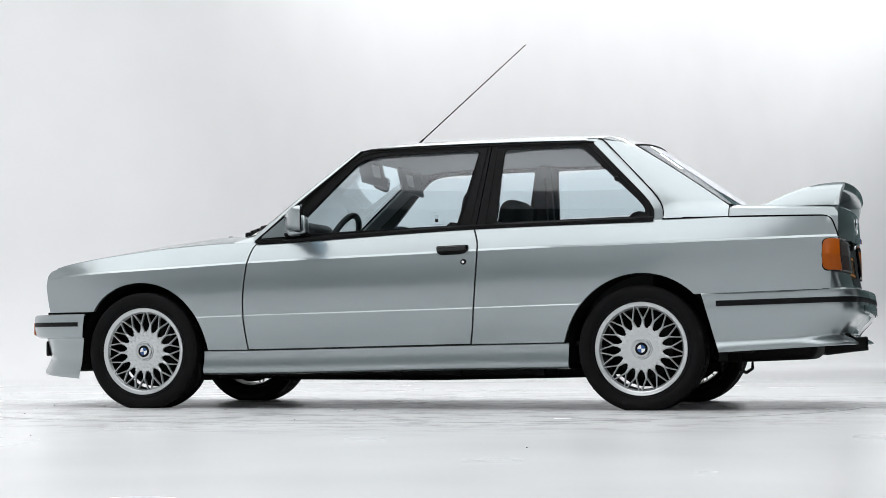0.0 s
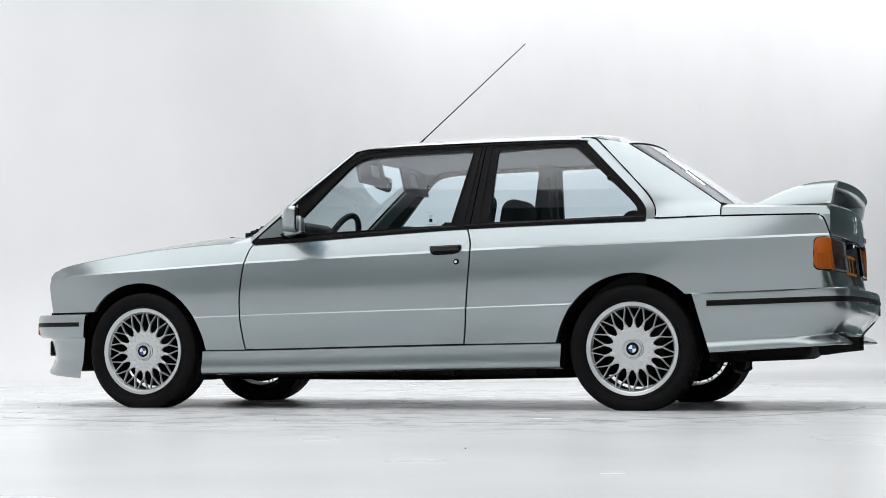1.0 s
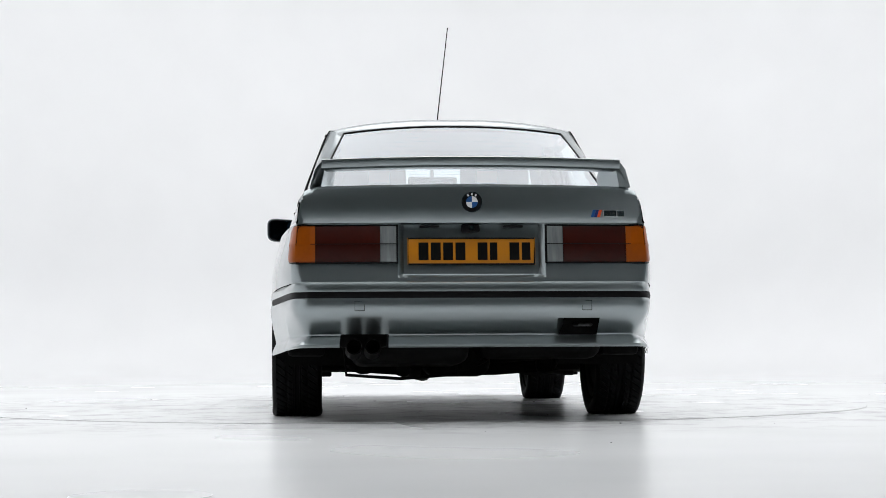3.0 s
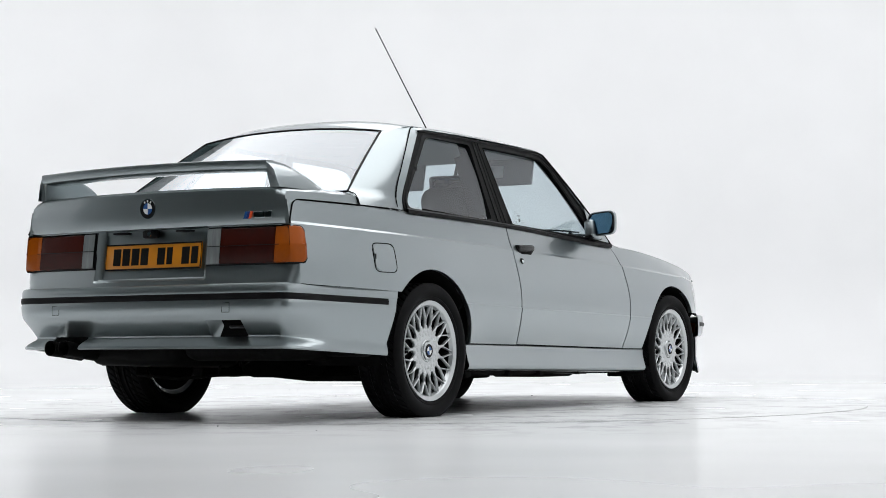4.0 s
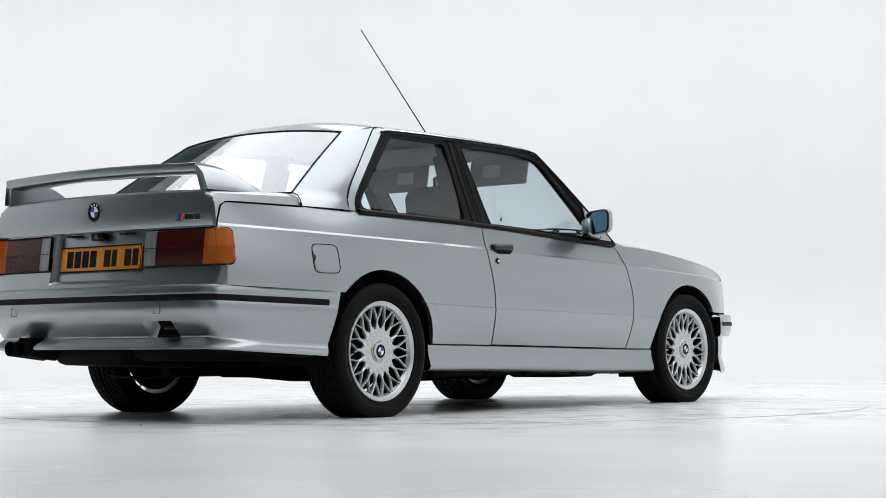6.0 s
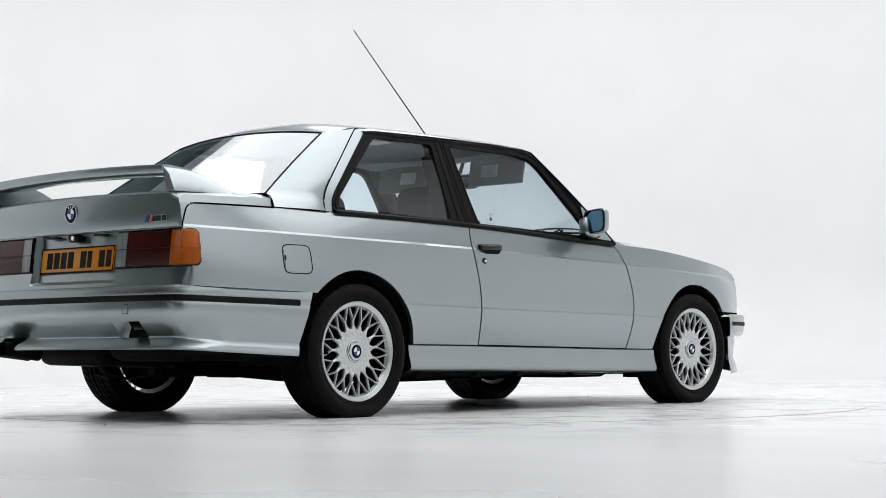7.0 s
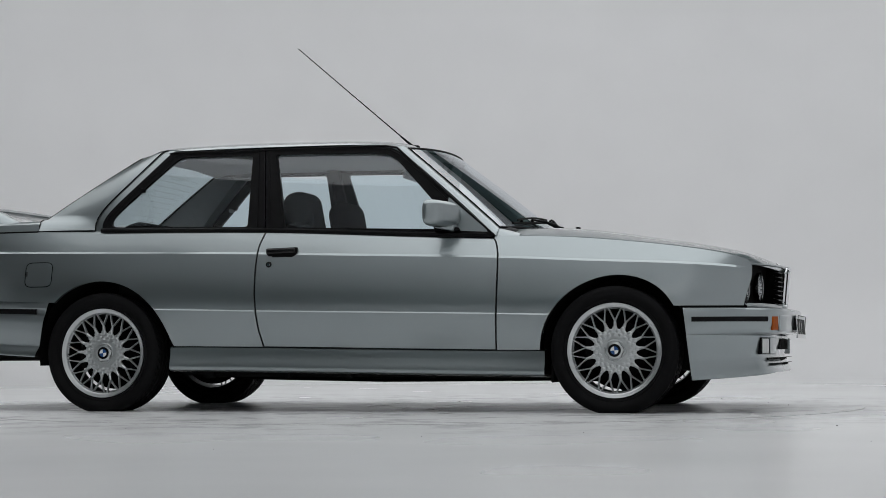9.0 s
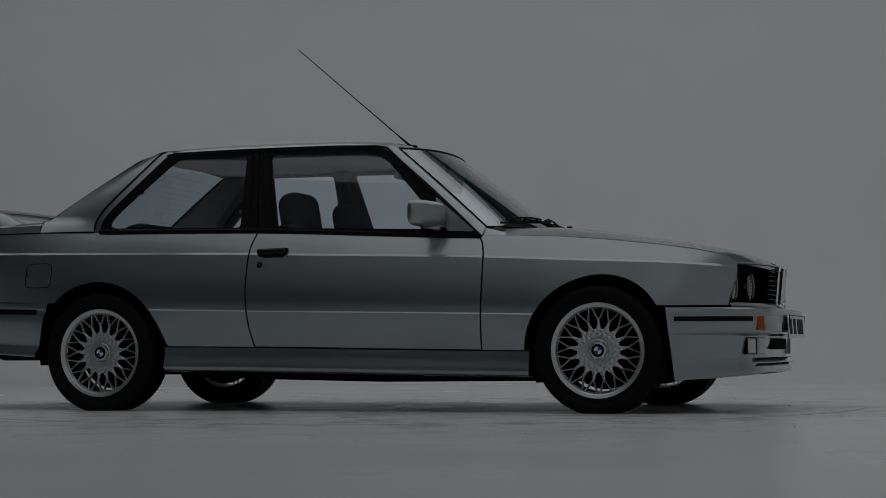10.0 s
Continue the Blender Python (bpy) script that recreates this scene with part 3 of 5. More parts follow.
for s, side in SIDES:
    fr = part("window_frame", ring("window_frame", door_out, door_in, s, 0.03, 0.004), BLACK, doors[s])
    pn = part("door_window", pane("door_window", door_in, s, -0.012), GLASS, doors[s])
    pn.visible_shadow = False
    part("quarter_window_frame", ring("quarter_window_frame", quarter_out, quarter_in, s, 0.03, 0.004), BLACK, car)
    qp = part("quarter_window", pane("quarter_window", quarter_in, s, -0.012), GLASS, car)
    qp.visible_shadow = False
    part("body_side_surround", ring("body_side_surround", strip_out, quarter_out, s, 0.03, -0.008, drop=-0.007), PAINT, car)
    ridge = lambda k: [(lerp(a[0], b[0], k), s * (cabin_y(lerp(a[1], b[1], k)) + 0.0045), lerp(a[1], b[1], k)) for a, b in zip(door_out, door_in)]
    for k in (0.3, 0.9):
        lp = ridge(k)
        part("frame_ridge", tube(lp + [lp[0]], 0.0022, 6, cap=False), BLACK, doors[s])
    lp = [(lerp(a[0], b[0], 0.45), s * (cabin_y(lerp(a[1], b[1], 0.45)) + 0.0045), lerp(a[1], b[1], 0.45)) for a, b in zip(quarter_out, quarter_in)]
    part("frame_ridge", tube(lp + [lp[0]], 0.0024, 6, cap=False), BLACK, car)
    lp = [(x - 0.003, s * (cabin_y(z) - 0.0045), z) for x, z in strip_out if x < 0.25]
    part("pillar_joint", tube(lp, 0.0030, 6), PIT, car)
    # belt seal below the windows
    seal = [[(x, s * (cabin_y(0.9) + dy), belt_z(x) + dz) for dy, dz in ((0.018, -0.006), (0.020, 0.010), (0.006, 0.018), (-0.02, 0.018))] for x in spread(-0.05, 1.975, 20)]
    part("belt_seal", grid_mesh("belt_seal", seal, flip=s < 0), BLACK, car)
    sill = [[(x, s * (belt_y(x) - d), belt_z(x) - 0.001 - 0.1 * d) for d in (0.0, 0.01, 0.05)] for x in spread(-0.40, 2.0, 20)]
    part("window_ledge", grid_mesh("window_ledge", sill, flip=s < 0), PAINT, car)
    # mirror sail panel
    tri_ = smooth_poly([(1.955, 0.868), (1.745, 1.045), (1.752, 0.874)], 0.01)
    part("mirror_base", pane("mirror_base", tri_, s, 0.007), PAINT, doors[s])

# roof, pillars and screens; edges of both screens as half outlines from the middle to the side
ws_top = lambda y: Vector((1.592 - 0.087 * (abs(y) / 0.53) ** 2.2, y, 1.318 - 0.018 * (abs(y) / 0.53) ** 2.2))
ws_low = lambda y: Vector((2.125 - 0.133 * (abs(y) / 0.66) ** 2.2, y, 0.905 - 0.012 * (abs(y) / 0.66) ** 2))
rw_top = lambda y: Vector((0.028 + 0.045 * (abs(y) / 0.50) ** 2, y, 1.324 - 0.028 * (abs(y) / 0.50) ** 2.2))
rw_low = lambda y: Vector((-0.475 + 0.085 * (abs(y) / 0.632) ** 2, y, 0.978 + 0.006 * (abs(y) / 0.632) ** 2))


def screen_rows(top, low, wt, wl, bow, k=1.0, shrink=0.0, lift=0.0, n=24, m=10):
    rows = []
    for i in range(m + 1):
        v = lerp(shrink, 1 - shrink, i / m)
        row = []
        for j in range(n + 1):
            u = -1 + 2 * j / n
            u *= 1 - shrink * 0.5
            a, b = top(u * wt), low(u * wl)
            p = a.lerp(b, v)
            nrm = Vector((b.z - a.z, 0, -(b.x - a.x))).normalized()
            if nrm.z < 0:
                nrm = -nrm
            p = p + nrm * (bow * math.sin(math.pi * v) + lift)
            row.append(p)
        rows.append(row)
    return rows


wscreen = part("windscreen", grid_mesh("windscreen", screen_rows(ws_top, ws_low, 0.525, 0.655, 0.004)), SCREEN, car)
wscreen.visible_shadow = False
rscreen = part("rear_window", grid_mesh("rear_window", screen_rows(rw_top, rw_low, 0.495, 0.625, 0.006), flip=True), REARGLASS, car)
rscreen.visible_shadow = False


def edge_line(top, low, wt, wl, bow, grow=0.0):
    pts = []
    for j in range(25):
        pts.append(top((-1 + 2 * j / 24) * wt))
    side = []
    for i in range(1, 11):
        v = i / 10
        a, b = top(wt), low(wl)
        nrm = Vector((b.z - a.z, 0, -(b.x - a.x))).normalized()
        nrm = nrm if nrm.z > 0 else -nrm
        side.append(a.lerp(b, v) + nrm * bow * math.sin(math.pi * v))
    pts += side
    for j in range(1, 25):
        pts.append(low((1 - 2 * j / 24) * wl))
    pts += [Vector((p.x, -p.y, p.z)) for p in side[:-1][::-1]]
    pts.append(pts[0])
    return pts


part("windscreen_seal", tube(edge_line(ws_top, ws_low, 0.53, 0.66, 0.004), 0.0055, 8, cap=False), BLACK, car)
part("rear_window_seal", tube(edge_line(rw_top, rw_low, 0.50, 0.632, 0.004), 0.0048, 8, cap=False), BLACK, car)

# roof skin
roof_bow = curve([(-0.05, 0), (0.03, 0.001), (0.12, 0.010), (0.25, 0.012), (1.2, 0.010), (1.45, 0.003), (1.6, 0)])
roof_mid = curve([(-0.05, 1.30), (0.03, 1.326), (0.11, 1.354), (0.2, 1.365), (0.35, 1.371), (0.6, 1.376), (0.9, 1.375), (1.2, 1.370), (1.38, 1.360), (1.5, 1.342), (1.6, 1.317)])
rows = []
for i in range(29):
    v = i / 28
    row = []
    for j in range(33):
        u = -1 + 2 * j / 32
        a, b = rw_top(u * 0.50), ws_top(u * 0.53)
        x = lerp(a.x, b.x, v)
        e = min(1, v / 0.11, (1 - v) / 0.12)
        e = e * e * (3 - 2 * e)
        w = 0.562 * e + (1 - e) * lerp(0.50, 0.53, v)
        y = u * w
        zl = lerp(a.z, b.z, v)
        zr = roof_mid(x) + roof_bow(x) - (0.040 + roof_bow(x)) * abs(u) ** 2.6
        row.append((x, y, lerp(zl, zr, e)))
    rows.append(row)
part("roof", grid_mesh("roof", rows, 40, thick=0.012, flip=True), PAINT, car)

for s, side in SIDES:
    # roof rail between roof skin and window frames
    rows = []
    for i in range(25):
        x = lerp(0.20, 1.47, i / 24)
        z1 = 1.318 + 0.006 * math.sin(math.pi * i / 24)
        zr = roof_mid(x) - 0.040
        k = max(0, (0.31 - x) / 0.11, (x - 1.36) / 0.11)
        rows.append([(x, s * (y - 0.022 * k), z - 0.014 * k) for x, y, z in ((x, 0.555, zr + 0.0025), (x, 0.572, zr - 0.003), (x, 0.582, zr - 0.010), (x, 0.584, z1 + 0.0), (x, 0.575, z1 - 0.006))])
    part("roof_rail", grid_mesh("roof_rail", rows, 40, flip=s > 0), PAINT, car)
    gutter = [(lerp(1.98, 1.462, k / 6), s * (cabin_y(lerp(0.852, 1.300, k / 6)) + 0.005), lerp(0.852, 1.300, k / 6)) for k in range(7)]
    gutter += [(x, s * 0.581, 1.311) for x in spread(1.40, 0.30, 14)] + [(0.262, s * 0.582, 1.308)]
    part("drip_rail", tube(gutter, 0.005, 8), BLACK, car)
    # A-pillar
    rows = []
    for i in range(13):
        v = i / 12
        z = lerp(0.850, 1.306, v)
        xo = lerp(1.988, 1.455, v) + 0.012 * math.sin(math.pi * v)
        a = Vector((xo, s * (cabin_y(z) + 0.002), z))
        b0, b1 = ws_low(0.66), ws_top(0.53)
        b = Vector((b0.x, b0.y, b0.z)).lerp(b1, v)
        b.y *= s
        b += Vector((0.62, 0, 0.78)) * 0.003 * math.sin(math.pi * v)
        row = []
        for k in range(7):
            t = k / 6
            p = a.lerp(b, t)
            p += Vector((0.35, s * 0.75, 0.45)).normalized() * 0.012 * math.sin(math.pi * t)
            row.append(p)
        rows.append(row)
    part("windscreen_pillar", grid_mesh("windscreen_pillar", rows, 40, flip=s > 0, thick=0.015), PAINT, car)
    # rear roof pillar, starting from the roof's own edge
    rows = []
    row = []
    for k in range(9):
        v = lerp(0.155, 0.0, k / 8)
        ea, eb = rw_top(0.50), ws_top(0.53)
        x = lerp(ea.x, eb.x, v)
        e = min(1, v / 0.11)
        e = e * e * (3 - 2 * e)
        row.append(Vector((x, s * (0.562 * e + (1 - e) * lerp(0.50, 0.53, v)), lerp(lerp(ea.z, eb.z, v), roof_mid(x) - 0.040, e) + 0.001)))
    rows.append([p + Vector((0.012, -s * 0.014, -0.010)) for p in row])
    rows.append([p + Vector((0, 0, 0.0015)) for p in row])
    for i in range(21):
        v = i / 20
        # outer edge follows the surround, inner edge follows the rear window
        z = lerp(1.330, 0.922, v)
        ptx = curve([(0.0, 0.235), (0.08, 0.205), (0.3, 0.117), (0.55, 0.010), (0.72, -0.058), (0.82, -0.084), (0.9, -0.092), (1.0, -0.094)])(v)
        a = Vector((ptx, s * (cabin_y(z) - 0.0070), z))
        w = min(1, v / 0.86)
        b = rw_top(0.506).lerp(rw_low(0.638), w)
        b += Vector((-0.57, 0, 0.82)) * 0.005 * math.sin(math.pi * w)
        b.y *= s
        if v > 0.86:
            k = (v - 0.86) / 0.14
            b = Vector((-0.402, s * lerp(0.638, 0.708, k**0.7), lerp(0.984, 0.922, k**1.6)))
            a.y += s * 0.006 * k * k
        row = []
        for k in range(9):
            t = k / 8
            p = a.lerp(b, t)
            p += Vector((-0.25, s * 0.8, 0.3)).normalized() * 0.022 * min(1, 0.15 + v / 0.3) * 0.5 * math.sin(math.pi * t**0.8) * (1 - 0.6 * v**1.5)
            row.append(p)
        rows.append(row)
    part("rear_roof_pillar", grid_mesh("rear_roof_pillar", rows, 50, flip=s > 0), PAINT, car)

# ---- bonnet ----
rows = []
for i in range(25):
    v = i / 24
    row = []
    for j in range(25):
        u = -1 + 2 * j / 24
        x = lerp(2.155 - 0.145 * abs(u) ** 2.2, 3.166 + 0.118 * (1 - abs(u) ** 2.4), v)
        y = u * (belt_y(x if x < 3.17 else 3.17) - 0.004)
        ze = belt_z(min(x, 3.18)) + 0.001
        crown = curve([(2.0, 0.056), (2.1, 0.058), (2.3, 0.062), (2.74, 0.043), (3.0, 0.034), (3.15, 0.028), (3.3, 0.014)])(x)
        drop = 0.0 if x < 3.18 else 0.30 * (x - 3.18)
        drop += 0.018 * max(0, (v - 0.94) / 0.06) ** 2
        z = ze - drop + crown * (1 - abs(u) ** lerp(5.0, 3.2, min(1, max(0, (x - 2.0) / 0.4))))
        row.append((x, y, z))
    rows.append(row)
part("bonnet", grid_mesh("bonnet", rows, 40, thick=0.016, flip=True), PAINT, car)
# scuttle between bonnet and windscreen
rows = []
for j in range(25):
    u = -1 + 2 * j / 24
    a = ws_low(u * 0.66)
    rows.append([(a.x - 0.02, a.y, a.z - 0.004), (a.x + 0.03, a.y, a.z - 0.022), (a.x + 0.12, a.y * 1.04, a.z - 0.05)])
part("scuttle_panel", grid_mesh("scuttle_panel", rows), BLACK, car)
for s, side in SIDES:
    rows = [[(x, s * lerp(0.655, belt_y(x), t), lerp(lerp(0.893, 0.862, (x - 1.975) / 0.125), belt_z(x), t**2.2)) for t in spread(0, 1, 8)] for x in spread(1.975, 2.10, 6)]
    part("wing_corner", grid_mesh("wing_corner", rows, 40, flip=s < 0), PAINT, car)

# ---- boot lid ----
lid_x = lambda u: 0.034 * u * u
rows = []
edges_u = [0.925, 0.95, 0.97, 0.985, 1.0]
for u in [-e for e in edges_u[::-1]] + spread(-0.9, 0.9, 22) + edges_u:
    y = u * 0.697
    k = abs(u)
    edge = max(0, (k - 0.90) / 0.10)
    top = 0.982 - 0.010 * k**2 - 0.018 * edge**2
    xb = -0.938 + lid_x(u)
    yr = u * lerp(0.700, 0.676, 1)
    sec = [(-0.405 - 0.07 * (1 - k**2), y, 0.921), (-0.405 - 0.07 * (1 - k**2), u * 0.684, top + 0.003), (-0.42 - 0.07 * (1 - k**2), u * 0.682, top + 0.007), (-0.60, u * 0.681, top + 0.003), (-0.78, u * 0.677, top - 0.001), (xb + 0.040, yr, top - 0.003), (xb + 0.016, yr, top - 0.006), (xb + 0.006, yr, top - 0.016),
           (xb, u * 0.680, 0.93), (xb - 0.002, u * 0.686, 0.88), (xb + 0.000, u * 0.692, 0.835), (xb + 0.005, u * 0.694, 0.819), (xb + 0.04, u * 0.694, 0.817), (xb + 0.06, u * 0.694, 0.86), (-0.86, u * 0.698, 0.917)]
    rows.append(sec)
me = grid_mesh("boot_lid", rows, 30, closed=True)
bm = bmesh.new()
bm.from_mesh(me)
bmesh.ops.holes_fill(bm, edges=[e for e in bm.edges if e.is_boundary])
fix(bm)
bm.normal_update()
finish(me, bm, 30)
lid = part("boot_lid", me, PAINT, car)


# wing on the boot lid
def wing_stand(s):
    hgt = curve([(-0.945, 0.112), (-0.93, 0.110), (-0.85, 0.108), (-0.75, 0.098), (-0.66, 0.068), (-0.59, 0.030), (-0.54, 0.008), (-0.50, 0.0)])
    out_y = curve([(-0.945, 0.652), (-0.8, 0.655), (-0.65, 0.650), (-0.5, 0.625)])
    in_y = curve([(-0.945, 0.615), (-0.8, 0.59), (-0.65, 0.56), (-0.5, 0.585)])
    rows = []
    for i in range(19):
        x = lerp(-0.50, -0.905, i / 18)
        h, o, n = hgt(x), out_y(x), in_y(x)
        lean = 0.048 * h / 0.11
        base = 0.966
        row = [(x, s * o, base)]
        for k in range(1, 8):
            a = math.pi * k / 8
            cx = (o + n) / 2 - lean
            row.append((x - 0.028 * h / 0.11 * math.sin(a), s * (lerp((o + n) / 2, cx, math.sin(a)) + (o - n) / 2 * 0.9 * (abs(math.cos(a)) ** 0.5) * (1 if math.cos(a) > 0 else -1)), base + h * math.sin(a) ** 0.45))
        row.append((x, s * n, base))
        rows.append(row)
    return grid_mesh("wing_stand", rows, 40, flip=s > 0)


for s, side in SIDES:
    me = wing_stand(s)
    bm = bmesh.new()
    bm.from_mesh(me)
    bmesh.ops.holes_fill(bm, edges=[e for e in bm.edges if e.is_boundary])
    fix(bm)
    finish(me, bm, 40)
    part("wing_stand", me, PAINT, lid)
rows = []
for j in range(33):
    u = -1 + 2 * j / 32
    y = u * 0.606
    dx = 0.030 * (u * u - 1) * 0.6 + 0.0
    dz = 0.012 * (1 - u * u)
    sec = [(-0.760, 1.047), (-0.775, 1.060), (-0.82, 1.069), (-0.88, 1.074), (-0.925, 1.076), (-0.932, 1.073), (-0.934, 1.062), (-0.926, 1.040), (-0.915, 1.033), (-0.87, 1.030), (-0.82, 1.033), (-0.775, 1.040)]
    rows.append([(x + dx, y, z + dz) for x, z in sec])
me = grid_mesh("wing_blade", rows, 35, closed=True)
bm = bmesh.new()
bm.from_mesh(me)
bmesh.ops.holes_fill(bm, edges=[e for e in bm.edges if e.is_boundary])
fix(bm)
finish(me, bm, 35)
part("wing_blade", me, PAINT, lid)

# ---- tail panel, lamps, plate ----
ys = [0, 0.1, 0.2, 0.275, 0.285, 0.30, 0.315, 0.4, 0.5, 0.6, 0.645]
zs = [0.572, 0.585, 0.597, 0.606, 0.612, 0.65, 0.7, 0.75, 0.795, 0.800, 0.818]


def tail_x(y, z):
    """The rear face at half-width y and height z."""
    x = -0.916 + 0.036 * (y / 0.69) ** 2 - 0.12 * (0.815 - z) - 0.12 * max(0, 0.65 - z)
    if y <= 0.2851 and z >= 0.6059:
        x += 0.028 if y < 0.28 and z > 0.608 else 0.012
    return x


half = []
for y in ys:
    half.append([(tail_x(y, z), y, z) for z in zs])
for t in spread(0.1, 1, 9):
    # round the corner onto the body side
    row = []
    for z in zs:
        p0, p2 = Vector((tail_x(0.645, z), 0.645)), Vector((-0.868, flank(-0.868, z)))
        out = (flank(-0.85, z) - flank(-0.88, z)) / 0.03
        p1 = Vector((p0.x + 0.006, p2.y - out * (p2.x - p0.x - 0.006)))
        q = p0 * (1 - t) ** 2 + p1 * 2 * t * (1 - t) + p2 * t * t
        row.append((q.x, q.y, z))
    half.append(row)
rows = [[(x, -y, z) for x, y, z in r] for r in half[:0:-1]] + half
part("tail_panel", grid_mesh("tail_panel", rows, 25), PAINT, car)


def lamp_shell(name, y0, y1, z0, z1, s, proud=0.012, n=14, wrap=False, side=0.0045, on=0.0):
    """A lens on the tail panel from y0 to y1; with wrap it turns round the corner onto the body side."""
    zs = [z0, z0 + 0.001, z0 + 0.006, (z0 + z1) / 2 - 0.004, (z0 + z1) / 2, (z0 + z1) / 2 + 0.004, z1 - 0.006, z1 - 0.001, z1]
    back = [0.02, 0.003, 0, 0, -0.0016, 0, 0, 0.003, 0.02]
    rows = []
    for i in range(n + 1):
        y = lerp(y0, min(y1, 0.655) if wrap else y1, i / n)
        x = -0.916 + 0.036 * (y / 0.69) ** 2 - proud
        rows.append([(x + b - 0.12 * (0.815 - z), s * y, z) for z, b in zip(zs, back)])
    if wrap:
        for x, k in ((-0.905, 0.0), (-0.890, 0.0), (-0.872, 0.0), (-0.858 + on, 0.001), (-0.847 + on, 0.006), (-0.839 + on, 0.016), (-0.835 + on, 0.030)):
            row = []
            for j, (z, b) in enumerate(zip(zs, back)):
                zz = z + (k if j < 4 else -k if j > 4 else 0)
                edge = flank(x, zz) + side
                if x < -0.90:
                    edge = lerp(0.655, edge, 0.88)
                row.append((x - (0.0065 + 0.02 * (0.815 - zz) if x < -0.90 else 0), s * (edge - b - (0.004 if k > 0.02 else 0)), zz))
            rows.append(row)
    me = grid_mesh(name, rows, 62)
    bm = bmesh.new()
    bm.from_mesh(me)
    bmesh.ops.holes_fill(bm, edges=[e for e in bm.edges if e.is_boundary])
    fix(bm)
    return finish(me, bm, 62)


for s, side in SIDES:
    lamp = part("tail_lamp", lamp_shell("tail_lamp", 0.298, 0.69, 0.653, 0.814, s, 0.004, wrap=True, side=0.0012, on=0.0045), BLACK, car)
    part("reversing_lens", lamp_shell("reversing_lens", 0.306, 0.370, 0.660, 0.808, s, 0.013), CLEAR, lamp, "clear reversing lens")
    part("brake_lens", lamp_shell("brake_lens", 0.372, 0.630, 0.660, 0.808, s, 0.013), RED, lamp, "dark red brake and tail lens")
    part("indicator_lens", lamp_shell("indicator_lens", 0.632, 0.69, 0.660, 0.808, s, 0.013, wrap=True), AMBER, lamp, "amber indicator lens round the corner")
    ridge_line = [(-0.9305 + 0.036 * (y / 0.69) ** 2 - 0.12 * 0.081, s * y, 0.734) for y in spread(0.306, 0.652, 12)]
    part("lens_divider", tube(ridge_line, 0.0016, 6), BLACK, lamp)

plate = part("number_plate", rbox(0.004, 0.52, 0.110, 0.0015, m=pose(-0.9065, 0, 0.7045, 0, 6.8, 0)), PLATE, car, "amber rear number plate with black characters")
edge = [(-0.9090, y, z) for y, z in ((-0.256, 0.652), (0.256, 0.652), (0.256, 0.757), (-0.256, 0.757), (-0.256, 0.652))]
part("plate_border", tube([(x + (0.7045 - z) * -0.12, y, z) for x, y, z in edge], 0.0035, 6), BLACK, plate)
for y0, y1 in ((0.215, 0.175), (0.165, 0.125), (0.115, 0.075), (0.065, 0.025), (-0.025, -0.065), (-0.075, -0.105), (-0.155, -0.195), (-0.205, -0.240)):
    part("character_bar", rbox(0.002, abs(y1 - y0), 0.072, 0.0004, 1, pose(-0.9092, (y0 + y1) / 2, 0.7045, 0, 6.8, 0)), BLACK, plate)
latch = part("boot_lock", rbox(0.03, 0.075, 0.034, 0.008, m=pose(-0.912, 0.005, 0.797)), BLACK, car)
part("lock_barrel", fix(lathe([(0, -0.006), (0.010, -0.006), (0.011, 0)], 20, "x")), CHROME, latch, m=pose(-0.928, 0.0, 0.797))
for y in (-0.17, 0.17):
    part("plate_lamp", rbox(0.03, 0.08, 0.008, 0.003, m=pose(-0.905, y, 0.805)), BLACK, car)


def roundel(parent, m, r):
    """A round badge of plain blue and white quarters in a dark rim."""
    base = part("badge", fix(lathe([(0, 0.0), (r, 0.0), (r * 1.0, 0.003), (r * 0.96, 0.0042), (0.6 * r, 0.0042), (0, 0.0042)], 40, "x")), BLACK, parent, "round badge with blue and white quarters", m)
    part("badge_rim", fix(lathe([(r * 0.95, 0.003), (r, 0.003), (r * 1.03, 0.0035), (r * 1.02, 0.0052), (r * 0.96, 0.0052), (r * 0.95, 0.003)], 40, "x")), CHROME, base)
    for q in range(4):
        bm = bmesh.new()
        vs = [bm.verts.new((0.0052, 0, 0))] + [bm.verts.new((0.0052, 0.58 * r * math.cos(radians(90 * q + 9 * k)), 0.58 * r * math.sin(radians(90 * q + 9 * k)))) for k in range(11)]
        bm.faces.new(vs)
        part("badge_quarter", bm, BLUE if q % 2 else WHITE, base)
    for k in range(3):
        part("badge_mark", rbox(0.001, r * 0.16, r * 0.22, 0.0002, 1, pose(0, 0, 0, 60 + 30 * k - 90) @ pose(0.0046, 0, r * 0.77)), WHITE, base)
    return base


roundel(lid, pose(-0.938, 0, 0.902, 0, 2, 180), 0.041)
badge = part("type_badge", rbox(0.004, 0.052, 0.026, 0.001, 1, pose(-0.9225, -0.564, 0.856, 0, 2, 3)), CHROME, lid, "small chrome type badge with blue, navy and orange stripes")
sh = Matrix(((1, 0, 0, 0), (0, 1, -0.3, 0), (0, 0, 1, 0), (0, 0, 0, 1)))
for k, c in enumerate((BLUE, NAVY, ORANGE)):
    part("badge_stripe", rbox(0.004, 0.0125, 0.030, 0.0006, 1, pose(-0.9232, -0.497 - 0.0128 * k, 0.856, 0, 2, 3) @ sh), c, badge)
part("badge_block", rbox(0.004, 0.030, 0.026, 0.001, 1, pose(-0.9205, -0.609, 0.856, 0, 2, 3)), CHROME, badge)
